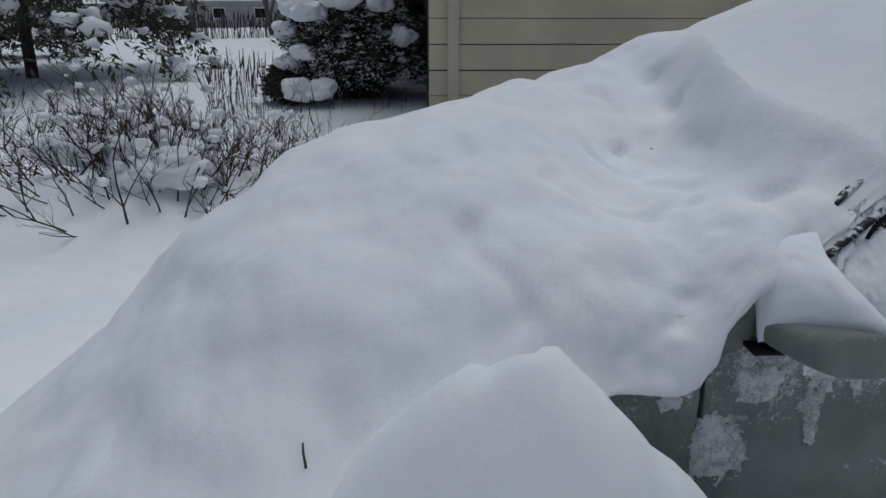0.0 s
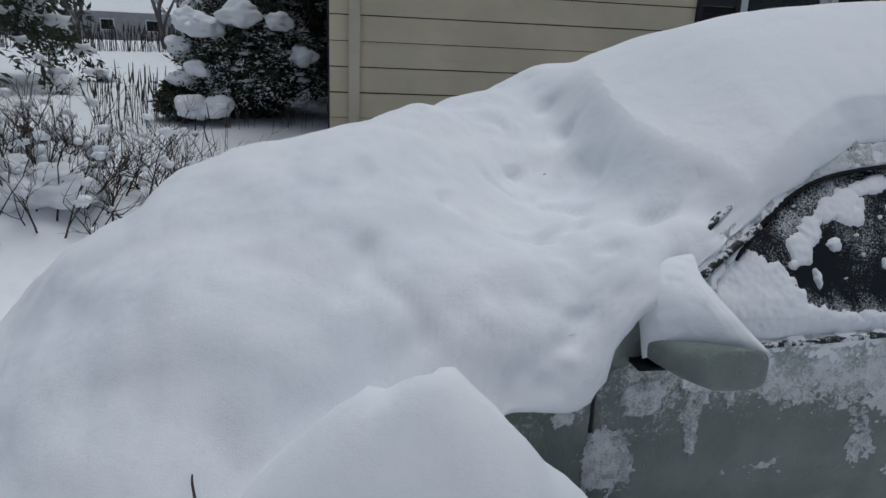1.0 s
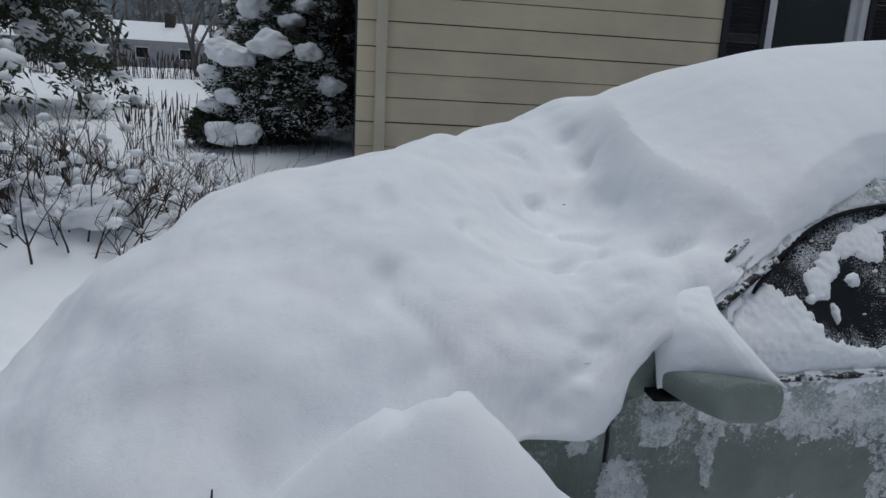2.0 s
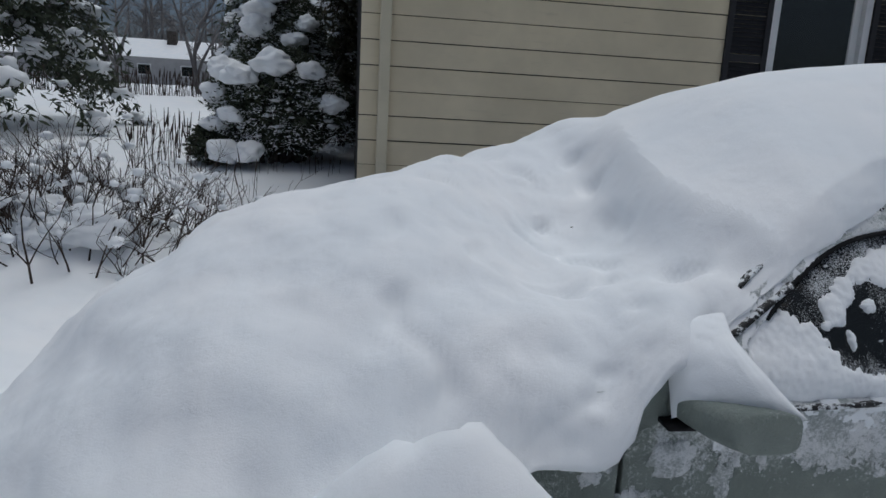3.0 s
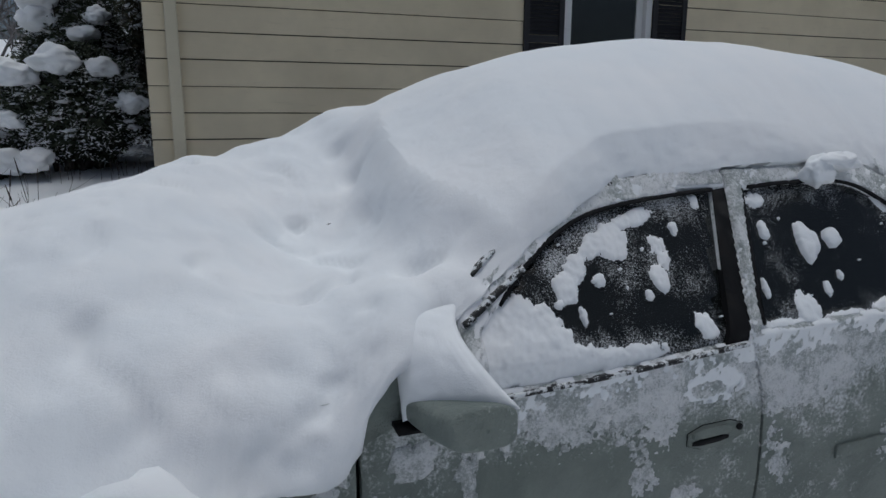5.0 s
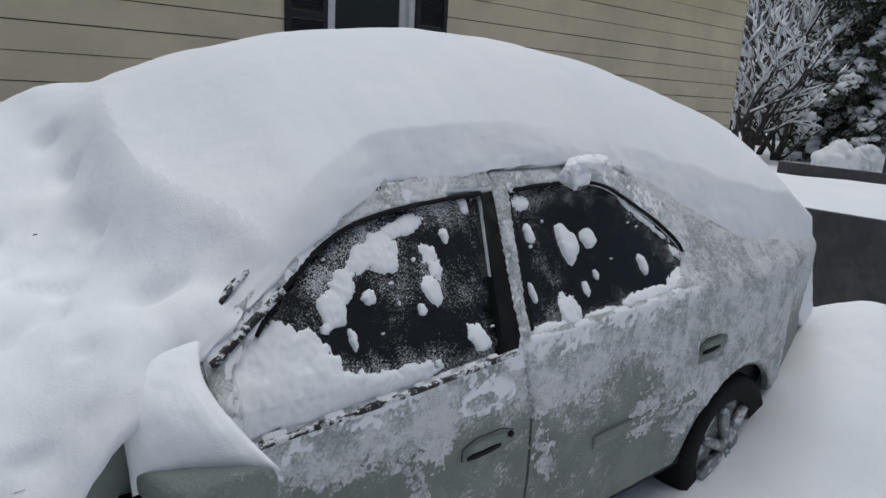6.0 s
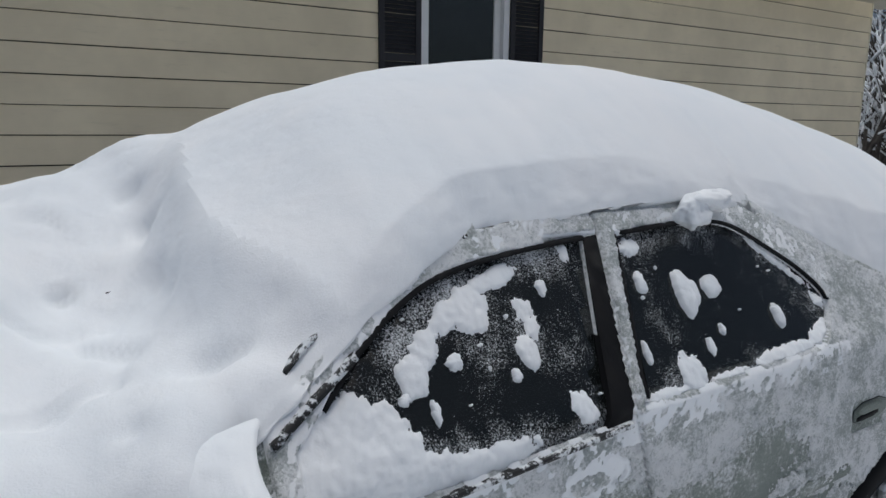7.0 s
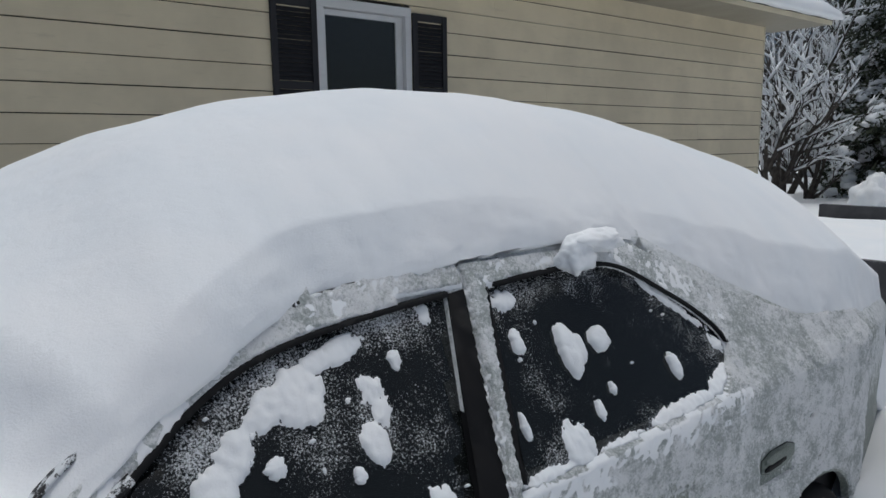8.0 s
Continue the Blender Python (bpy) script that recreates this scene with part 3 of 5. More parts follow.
def build_cover():
    xs = np.arange(-2.0, 3.56, 0.015)
    nu, m = COVER_N, len(xs)
    swept = np.array([cover_profile(x, False) for x in xs])
    roof = np.array([cover_profile(x, True) for x in xs])
    # brushed snow has no hard shoulder: wear the profile round
    crest = swept[:, 87, 1].copy()
    for _ in range(130):
        swept[:, 3:-1] = 0.25 * swept[:, 2:-2] + 0.5 * swept[:, 3:-1] + 0.25 * swept[:, 4:]
    back = np.array([float(smooth01(j, 45, 87)) * (1 - float(smooth01(j, 90, 118))) for j in range(nu)])
    swept[:, :, 1] += (crest - swept[:, 87, 1])[:, None] * back[None, :]
    soft = np.array([1 - float(smooth01(x, 0.38, 0.6)) for x in xs])[:, None, None]
    for _ in range(60):
        mid = 0.25 * roof[:, 2:-2] + 0.5 * roof[:, 3:-1] + 0.25 * roof[:, 4:]
        roof[:, 3:-1] += (mid - roof[:, 3:-1]) * soft
    for grid, times in ((swept, 6), (roof, 2)):
        for _ in range(times):
            grid[1:-1] = 0.25 * grid[:-2] + 0.5 * grid[1:-1] + 0.25 * grid[2:]
    co = np.zeros((m, nu, 3))
    on_roof = np.zeros((m, nu))
    for i, x in enumerate(xs):
        for j in range(nu):
            y = roof[i, j, 0]
            on_roof[i, j] = 1 - math.cos(math.pi / 2 * min(1.0, max(0.0, (x - roof_edge(y) + 0.13) / 0.135))) if x < 0.7 else 1.0
    on_roof[1:-1] = 0.25 * on_roof[:-2] + 0.5 * on_roof[1:-1] + 0.25 * on_roof[2:]
    on_roof[:, 1:-1] = 0.25 * on_roof[:, :-2] + 0.5 * on_roof[:, 1:-1] + 0.25 * on_roof[:, 2:]
    co[:, :, 0] = xs[:, None]
    co[:, :, 1:] = swept * (1 - on_roof[:, :, None]) + roof * on_roof[:, :, None]
    du, dv = np.gradient(co, axis=0), np.gradient(co, axis=1)
    nrm = np.cross(du, dv)
    nrm /= np.linalg.norm(nrm, axis=2, keepdims=True) + 1e-9
    for i in range(m):
        for j in range(2, nu):
            x, y, z = co[i, j]
            p = Vector((x, y, z))
            w = on_roof[i, j]
            lump = 0.0
            if w < 0.99:
                lump = 0.034 * noise.noise(p * 2.6) + 0.024 * noise.noise(p * 5.5 + Vector((3, 1, 7))) + 0.009 * noise.noise(p * 12) + 0.003 * noise.noise(p * 26)
                lump -= 0.030 * max(0.0, noise.noise(p * 8.5 + Vector((9, 2, 4))) - 0.28) * float(smooth01(x, -0.75, -0.3)) * 3
                lump *= min(1.0, 0.35 + (j - 2) / 30) * float(smooth01(x, -2.0, -1.3))
            smooth = 0.006 * fbm(x, y, 2.5, 9)
            d = lump * (1 - w) + smooth * w
            if j < 32:
                edge = 1 - max(0, j - 14) / 18
                d += edge * (0.016 * fbm(x, z, 8, 11) + 0.010 * fbm(x, z, 24, 12)) * (0.7 if x < 0.35 else 0.45)
            co[i, j] += nrm[i, j] * d
    faces = [(i * nu + j, (i + 1) * nu + j, (i + 1) * nu + j + 1, i * nu + j + 1) for i in range(m - 1) for j in range(nu - 1)]
    faces += [tuple((m - 1) * nu + j for j in range(nu)), tuple(range(nu))[::-1]]
    flat = co.reshape(-1, 3).tolist()
    w = on_roof.reshape(-1)
    e = thing("snow_blanket", (0.9, 0.85, 1.4), "thick snow blanket on the car, swept off one windscreen side", "snow", kind="stuff")
    for name, material, label, upper in (("swept_snow", SWEPT, "lumpy snow brushed over the hood and windscreen", False), ("snow_layer", SNOW, "smooth rounded snow on the roof and boot", True)):
        kept = [f for f in faces if (w[f[0]] > 0.98) == upper]
        used = {i: k for k, i in enumerate(sorted({i for f in kept for i in f}))}
        soup = Soup()
        soup.v = [tuple(flat[i]) for i in used]
        soup.f = [tuple(used[i] for i in f) for f in kept]
        part(name, soup, material, e, label)


build_cover()


def mirror_cap():
    """The sheet of snow that hangs from the windscreen corner over the mirror."""
    a, b = Vector((0.085, 0.06, 1.03)), Vector((0.087, -0.045, 0.862))
    c, d = Vector((0.268, -0.232, 0.946)), Vector((0.26, 0.09, 1.06))
    outward = Vector((-0.30, -0.7, 0.55)).normalized()
    s = Soup()
    n, m = 60, 50
    for i in range(n + 1):
        t = i / n
        top, low = a.lerp(d, t), b.lerp(c, t)
        low = low + Vector((0, 0, 0.010 * math.sin(math.pi * t) + 0.003 * fbm(t, 0, 5, 3)))
        for j in range(m + 1):
            r = j / m
            p = low.lerp(top, r) + Vector((0, 0.0, 0.03 * math.sin(math.pi * r)))
            puff = math.sqrt(max(0.0, 1 - (1 - min(1, r / 0.45)) ** 2)) * math.sqrt(max(0.0, 1 - (1 - min(1, t / 0.35, (1 - t) / 0.7)) ** 2))
            p.x -= 0.05 * t * math.sin(math.pi * r)
            p += outward * (0.040 * puff - 0.012 * (1 - t) + 0.010 * noise.noise(p * 10) + 0.003 * noise.noise(p * 34))
            s.v.append(tuple(p))
    s.f = [(i * (m + 1) + j, i * (m + 1) + j + 1, (i + 1) * (m + 1) + j + 1, (i + 1) * (m + 1) + j) for i in range(n) for j in range(m)]
    e = thing("snow_heap", (0.2, -0.1, 0.95), "sheet of snow heaped over the door mirror", "snow")
    part("snow_layer", s, SNOW, e)


mirror_cap()


# ---- the house ----
WALL_Y, LAP, COURSE0 = 4.245, 0.197, 2.036
HX0, HX1, TOP = -0.565, 9.89, 3.21
WIN = (2.88, 3.80, 1.35, 2.80)


def lap_board(x0, x1, z):
    s = Soup(False)
    h = LAP + 0.02
    prof = [(-0.001, 0.0075), (-0.026, 0.0075), (-0.025, 0.014), (-0.010, h - 0.0205), (-0.001, h - 0.0205)]
    m = len(prof)
    s.add([(x, y, q) for x in (x0, x1) for y, q in prof], [(k, (k + 1) % m, m + (k + 1) % m, m + k) for k in range(m)] + [tuple(range(m))[::-1], tuple(m + k for k in range(m))])
    s.v = [(x, WALL_Y + y, z + q) for x, y, q in s.v]
    return s


def build_house():
    house = thing("house", (4.6, 8, 0), "single-storey house with beige lap siding and black shutters", "house")
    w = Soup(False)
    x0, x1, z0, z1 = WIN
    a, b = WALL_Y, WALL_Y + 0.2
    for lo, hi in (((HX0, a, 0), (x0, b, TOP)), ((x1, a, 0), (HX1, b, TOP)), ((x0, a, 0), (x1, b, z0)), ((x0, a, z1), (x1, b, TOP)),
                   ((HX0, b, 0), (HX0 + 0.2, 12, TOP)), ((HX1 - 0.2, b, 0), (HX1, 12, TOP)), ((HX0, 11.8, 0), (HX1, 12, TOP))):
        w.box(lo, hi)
    # dark wall core, seen through the board gaps as painted shadow lines
    part("wall", w, GAP_SHADE, house)
    rnd = random.Random(4)
    k0 = int((COURSE0 - 0.55) / LAP)
    z = COURSE0 - k0 * LAP
    while z < TOP - 0.02:
        cuts = sorted([HX0] + [HX0 + rnd.uniform(0.3, 2.8) + 3.66 * k for k in range(1, 3)] + [HX1])
        segs = []
        for c0, c1 in zip(cuts, cuts[1:]):
            if z + LAP > z0 and z < z1 and c0 < x1 and c1 > x0:
                segs += [(c0, x0)] if c0 < x0 - 0.03 else []
                segs += [(x1, c1)] if c1 > x1 + 0.03 else []
            else:
                segs.append((c0, c1))
        for c0, c1 in segs:
            part("siding_board", lap_board(c0 + 0.0003, c1 - 0.0003, z + rnd.uniform(-0.002, 0.002)), SIDING, house)
        z += LAP
    # downspout near the corner
    spout = part("downspout", bevel_box((-0.418, WALL_Y - 0.085, 0.4), (-0.33, WALL_Y - 0.022, TOP), 0.012), TRIM, house, "beige metal downspout")
    part("bracket", bevel_box((-0.425, WALL_Y - 0.09, 2.36), (-0.323, WALL_Y - 0.02, 2.39), 0.003), TRIM, spout)
    part("corner_trim", bevel_box((HX1 - 0.005, WALL_Y - 0.022, 0.4), (HX1 + 0.02, WALL_Y + 0.05, TOP), 0.003), TRIM, house)
    # window
    win = part("window", bevel_box((x0, WALL_Y - 0.03, z1 - 0.075), (x1, WALL_Y + 0.08, z1), 0.004), WHITE, house, "white-framed window with a dark pane")
    for lo, hi in (((x0, WALL_Y - 0.03, z0), (x0 + 0.062, WALL_Y + 0.08, z1 - 0.076)), ((x1 - 0.062, WALL_Y - 0.03, z0), (x1, WALL_Y + 0.08, z1 - 0.076)), ((x0 - 0.02, WALL_Y - 0.06, z0 - 0.04), (x1 + 0.02, WALL_Y + 0.08, z0))):
        part("window_frame", bevel_box(lo, hi, 0.004), WHITE, win)
    for lo, hi in (((x0 + 0.064, WALL_Y + 0.02, z0), (x0 + 0.10, WALL_Y + 0.06, z1 - 0.08)), ((x1 - 0.13, WALL_Y + 0.02, z0), (x1 - 0.064, WALL_Y + 0.06, z1 - 0.08)), ((x0 + 0.10, WALL_Y + 0.02, z1 - 0.125), (x1 - 0.13, WALL_Y + 0.06, z1 - 0.08)), ((x0 + 0.10, WALL_Y + 0.02, z0), (x1 - 0.13, WALL_Y + 0.06, z0 + 0.05))):
        part("sash", bevel_box(lo, hi, 0.004), WHITE, win)
    p = Soup(False)
    p.box((x0 + 0.09, WALL_Y + 0.04, z0 + 0.04), (x1 - 0.12, WALL_Y + 0.046, z1 - 0.11))
    part("pane", p, PANE, win, "dark window glass")
    c = Soup(False)
    c.box((x0 + 0.01, WALL_Y + 0.12, z0), (x1 - 0.01, WALL_Y + 0.13, z1))
    part("curtain", c, ROOM, win)
    # louvred shutters
    for sx0, sx1 in ((2.48, 2.872), (3.808, 4.185)):
        sh = part("shutter", bevel_box((sx0, WALL_Y - 0.048, 1.36), (sx0 + 0.05, WALL_Y - 0.02, 2.762), 0.003), SHUT, house, "black louvred shutter")
        part("stile", bevel_box((sx1 - 0.05, WALL_Y - 0.048, 1.36), (sx1, WALL_Y - 0.02, 2.762), 0.003), SHUT, sh)
        for za in (1.36, 2.06, 2.70):
            part("rail", bevel_box((sx0 + 0.051, WALL_Y - 0.046, za), (sx1 - 0.051, WALL_Y - 0.02, za + 0.062), 0.003), SHUT, sh)
        zz = 1.43
        while zz < 2.69:
            if not 2.03 < zz < 2.125:
                sl = Soup(False)
                sl.add([(sx0 + 0.051, WALL_Y - 0.042, zz), (sx1 - 0.051, WALL_Y - 0.042, zz), (sx1 - 0.051, WALL_Y - 0.024, zz + 0.034), (sx0 + 0.051, WALL_Y - 0.024, zz + 0.034),
                        (sx0 + 0.051, WALL_Y - 0.036, zz - 0.002), (sx1 - 0.051, WALL_Y - 0.036, zz - 0.002), (sx1 - 0.051, WALL_Y - 0.02, zz + 0.03), (sx0 + 0.051, WALL_Y - 0.02, zz + 0.03)],
                       [(0, 1, 2, 3), (4, 7, 6, 5), (0, 4, 5, 1), (3, 2, 6, 7), (0, 3, 7, 4), (1, 5, 6, 2)])
                part("slat", sl, SHUT, sh)
            zz += 0.035
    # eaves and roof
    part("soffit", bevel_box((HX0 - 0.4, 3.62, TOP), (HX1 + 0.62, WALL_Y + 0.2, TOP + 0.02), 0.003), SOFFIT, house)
    part("fascia", bevel_box((HX0 - 0.4, 3.595, TOP - 0.01), (HX1 + 0.62, 3.618, TOP + 0.05), 0.004), TRIM, house)
    r = Soup(False)
    r.add([(HX0 - 0.42, 3.56, TOP + 0.05), (HX1 + 0.64, 3.56, TOP + 0.05), (HX1 + 0.64, 8.1, TOP + 1.6), (HX0 - 0.42, 8.1, TOP + 1.6), (HX1 + 0.64, 12.6, TOP + 0.05), (HX0 - 0.42, 12.6, TOP + 0.05)],
          [(0, 1, 2, 3), (3, 2, 4, 5), (0, 3, 5), (1, 4, 2), (0, 5, 4, 1)])
    part("roof", r, DGREY, house)
    s = Soup()
    nx, prof = 150, [(3.57, 0.15), (3.50, 0.14), (3.47, 0.19), (3.49, 0.28), (3.60, 0.37), (4.2, 0.62), (6.0, 1.25), (8.1, 1.98), (10, 1.3), (12.6, 0.4)]
    for i in range(nx + 1):
        x = HX0 - 0.45 + (HX1 - HX0 + 1.16) * i / nx
        end = math.sqrt(max(0.0, 1 - min(1.0, max(0.0, (x - HX1 - 0.38) / 0.33)) ** 2)) * 0.8 + 0.2
        s.v += [(x, y + 0.02 * fbm(x, y, 1.2, 3), TOP + 0.05 + (z - 0.15) * (end if y < 4 else 1) + 0.015 * fbm(x, z, 2, 4)) for y, z in prof]
    m = len(prof)
    s.f = [(i * m + j, (i + 1) * m + j, (i + 1) * m + j + 1, i * m + j + 1) for i in range(nx) for j in range(m - 1)] + [tuple(range(m)), tuple(nx * m + j for j in range(m))]
    e = thing("roof_snow", (4.6, 8, 3.5), "thick snow lying on the house roof", "snow", kind="stuff")
    part("snow_layer", s, SNOW, e)


build_house()


# ---- plants ----
def sprig(s, rnd, c, d, size, n, flat=0.5, leaf=1.0):
    """A tuft of needles as small pointed leaves round c."""
    for _ in range(n):
        a = Vector((rnd.gauss(0, 1), rnd.gauss(0, 1), rnd.gauss(-0.25, flat))).normalized()
        a = (a + d * 0.9).normalized()
        b = a.orthogonal().normalized()
        b.rotate(Matrix.Rotation(rnd.uniform(0, 6.28), 3, a))
        p = Vector(c) + Vector((rnd.gauss(0, 1), rnd.gauss(0, 1), rnd.gauss(0, 0.7))) * size * 0.55
        L = size * leaf * rnd.uniform(0.5, 1.1)
        w = L * 0.14
        k = len(s.v)
        s.v += [tuple(p - b * w * 0.5), tuple(p + a * L * 0.45 - b * w), tuple(p + a * L), tuple(p + a * L * 0.45 + b * w)]
        s.f.append((k, k + 1, k + 2, k + 3))


def evergreen_shrub(at, rx, rz, label, seed, caps):
    rnd = random.Random(seed)
    e = thing("evergreen_shrub", at, label, "shrub")
    x, y, z = at
    wood = Soup()
    crown = Soup(False)
    for _ in range(26):
        a, r = rnd.uniform(0, 6.28), rnd.uniform(0.3, 0.95)
        tip = Vector((x + rx * r * math.cos(a), y + rx * 0.8 * r * math.sin(a), z + rz * rnd.uniform(0.35, 1.0)))
        base = Vector((x + rnd.gauss(0, 0.12), y + rnd.gauss(0, 0.1), z - 0.1))
        mid = base.lerp(tip, 0.5) + Vector((0, 0, 0.1 * rz))
        wood.tube([base, mid, tip], [0.028, 0.018, 0.006], 5)
    for _ in range(1300):
        a, q = rnd.uniform(0, 6.28), rnd.random()
        zz = 0.10 + 0.9 * q
        w = math.sin(math.pi * min(1, 0.22 + zz * 0.78)) ** 0.5 * (1 + 0.22 * noise.noise(Vector((3 * math.cos(a), 3 * math.sin(a), zz * 4 + seed))))
        w *= 0.40 + 0.60 * float(smooth01(zz, 0.08, 0.42))
        r = w * math.sqrt(rnd.uniform(0.25, 1))
        c = (x + rx * r * math.cos(a), y + rx * 0.85 * r * math.sin(a), z + rz * zz)
        sprig(crown, rnd, c, Vector((math.cos(a) * 0.4, math.sin(a) * 0.4, 0.3)), 0.085, 20)
    part("trunk", wood, BARK, e)
    part("crown", crown, NEEDLE, e, "dense dark green needles", "stuff")
    dust = Soup()
    for _ in range(95):
        a, zz = rnd.uniform(3.14, 6.28), rnd.uniform(0.3, 1.0)
        w = math.sin(math.pi * min(1, 0.22 + zz * 0.78)) ** 0.5
        c = (x + rx * w * 0.88 * math.cos(a), y + rx * 0.75 * w * math.sin(a), z + rz * zz)
        r = rnd.uniform(0.015, 0.045)
        dust.blob(c, (r * 1.6, r, r * 0.5), rnd.random() * 9, lump=0.9)
    part("snow_dusting", dust, SNOW, e, "small snow clumps caught in the needles", "stuff")
    powder = Soup(False)
    for _ in range(950):
        a, zz = rnd.uniform(3.0, 6.4), rnd.uniform(0.12, 1.0)
        w = math.sin(math.pi * min(1, 0.22 + zz * 0.78)) ** 0.5 * rnd.uniform(0.8, 1.02)
        sprig(powder, rnd, (x + rx * w * math.cos(a), y + rx * 0.85 * w * math.sin(a), z + rz * zz), Vector((0, 0, 0.2)), 0.05, 5)
    part("snow_powder", powder, SNOW, e, "powder snow on the needle tips", "stuff")
    for dx, dy, dz, r in caps:
        b = Soup()
        r *= 0.82
        b.blob((x + dx, y + dy, z + dz), (r * 1.1, r * 0.9, r * 0.72), dx * 3 + dz, True, 0.5, 1.1)
        part("snow_cap", b, SNOW, e, "rounded snow cap")
    return e


def conifer(at, height, radius, label, seed, boughs, droop=0.35, size=0.16, trunk_r=0.14, low=0.12, snow=1.0, needle=None):
    rnd = random.Random(seed)
    e = thing("conifer_tree", at, label, "tree")
    base = Vector(at)
    tr = Soup()
    tr.tube([base + Vector((0, 0, -0.3)), base + Vector((0.03, 0, height * 0.5)), base + Vector((0, 0, height))], [trunk_r, trunk_r * 0.6, 0.015], 10)
    part("trunk", tr, BARK, e)
    limbs, crown, caps = Soup(), Soup(False), Soup()
    for k in range(boughs):
        q = low + (1 - low) * (k + rnd.random()) / boughs
        a = k * 2.4 + rnd.uniform(-0.3, 0.3)
        L = radius * (1.03 - q) ** 0.75 * rnd.uniform(0.75, 1.15)
        out = Vector((math.cos(a), math.sin(a), 0))
        p0 = base + Vector((0, 0, height * q))
        pts = [p0 + out * L * t + Vector((0, 0, L * (0.25 * t - (droop + 0.25) * t * t))) for t in (0, 0.33, 0.66, 1)]
        limbs.tube(pts, [0.03 * (1.2 - q), 0.02, 0.012, 0.004], 5)
        n = max(4, int(L / size * 2.4))
        for i in range(n):
            t = (i + 0.7) / n
            c = p0 + out * L * t + Vector((0, 0, L * (0.25 * t - (droop + 0.25) * t * t)))
            side = Vector((-out.y, out.x, 0)) * rnd.uniform(-1, 1) * L * 0.33 * (1.1 - t)
            c = c + side - Vector((0, 0, abs(side.length) * 0.25))
            sprig(crown, rnd, c - Vector((0, 0, size * 0.3)), out * 0.5 + Vector((0, 0, -0.45)), size * 1.3, 24, 0.5, 0.68)
            if rnd.random() < 0.72 * snow:
                r = size * rnd.uniform(0.35, 0.85)
                caps.blob(c + Vector((0, 0, size * 0.28)), (r * 1.05, r * 1.05, r * 0.6), rnd.random() * 20, lump=0.9)
    part("branchwork", limbs, BARK, e, "", "stuff")
    part("crown", crown, needle or NEEDLE, e, "drooping dark needles")
    part("snow_clumps", caps, SNOW, e, "snow clumps along the boughs", "stuff")
    return e


def grow(s, rnd, p, d, L, r, depth, spread=0.5, sides=4, caps=None, lying=None):
    """A branching twig."""
    pts, n = [p], 3
    for k in range(n):
        d = (d + Vector((rnd.gauss(0, 0.13), rnd.gauss(0, 0.13), rnd.gauss(0.03, 0.1)))).normalized()
        pts.append(pts[-1] + d * L / n)
    s.tube(pts, [r * (1 - 0.55 * k / n) for k in range(n + 1)], sides)
    if lying is not None and depth < 4 and rnd.random() < 0.5:
        up = Vector((0, 0, r * 0.8 + 0.012))
        lying.tube([q + up for q in pts], [r * 0.5 + 0.014, r * 0.5 + 0.022, r * 0.4 + 0.018, 0.008], 4)
    if caps is not None and rnd.random() < 0.05:
        w = rnd.uniform(0.01, 0.03)
        caps.blob(pts[2], (w * 1.2, w * 1.1, w * 0.85), rnd.random() * 9, lump=0.5)
    if depth > 0:
        for k in range(rnd.choice((2, 3, 3))):
            q = rnd.choice(pts[1:])
            nd = (d + Vector((rnd.gauss(0, spread), rnd.gauss(0, spread), rnd.gauss(0.1, spread * 0.6)))).normalized()
            grow(s, rnd, q, nd, L * rnd.uniform(0.5, 0.8), r * 0.6, depth - 1, spread, sides, caps, lying)


def bare_shrub(at, spread_xy, stems, L, label, seed, r=0.008, depth=3, mounds=6):
    rnd = random.Random(seed)
    e = thing("bare_shrub", at, label, "shrub")
    wood, caps = Soup(), Soup()
    for _ in range(stems):
        p = Vector((at[0] + rnd.gauss(0, spread_xy[0]), at[1] + rnd.gauss(0, spread_xy[1]), 0))
        p.z = ground_z(p.x, p.y) - 0.03
        d = Vector(((p.x - at[0]) * 0.9 + rnd.gauss(0, 0.35), (p.y - at[1]) * 0.5 + rnd.gauss(0, 0.35), rnd.uniform(0.5, 1.1))).normalized()
        grow(wood, rnd, p, d, L * rnd.uniform(0.5, 1.1), r * rnd.uniform(0.6, 1.2), depth, 0.5, 4, caps)
    part("twigwork", wood, TWIG, e, "thin brown leafless twigs", "stuff")
    part("snow_clumps", caps, SNOW, e, "", "stuff")
    for k in range(mounds):
        b = Soup()
        px, py, w = at[0] + rnd.gauss(0, spread_xy[0] * 0.9), at[1] + rnd.gauss(0, spread_xy[1] * 0.8), rnd.uniform(0.10, 0.2)
        b.blob((px, py, ground_z(px, py) + rnd.uniform(0.02, 0.16)), (w * 1.2, w, w * 0.75), k + seed, True, 0.6, 1.2)
        part("snow_mound", b, SNOW, e, "rounded lump of snow held by the twigs")
    return e


def stalks(at, sx, sy, n, h, label, seed, r=0.006):
    rnd = random.Random(seed)
    e = thing("dry_stalks", at, label, "plants", kind="stuff")
    s = Soup()
    for _ in range(n):
        x, y = at[0] + rnd.uniform(-sx, sx), at[1] + rnd.uniform(-sy, sy)
        z, L = ground_z(x, y) - 0.03, h * rnd.uniform(0.45, 1.1)
        lean = Vector((rnd.gauss(0, 0.10), rnd.gauss(0, 0.1), 1))
        p = Vector((x, y, z))
        s.tube([p, p + lean * L * 0.7, p + lean * L * 0.72, p + lean * L], [r * 0.6, r * 0.5, r * 1.5, r * 0.5], 4)
    part("stems", s, STALK, e)
    return e


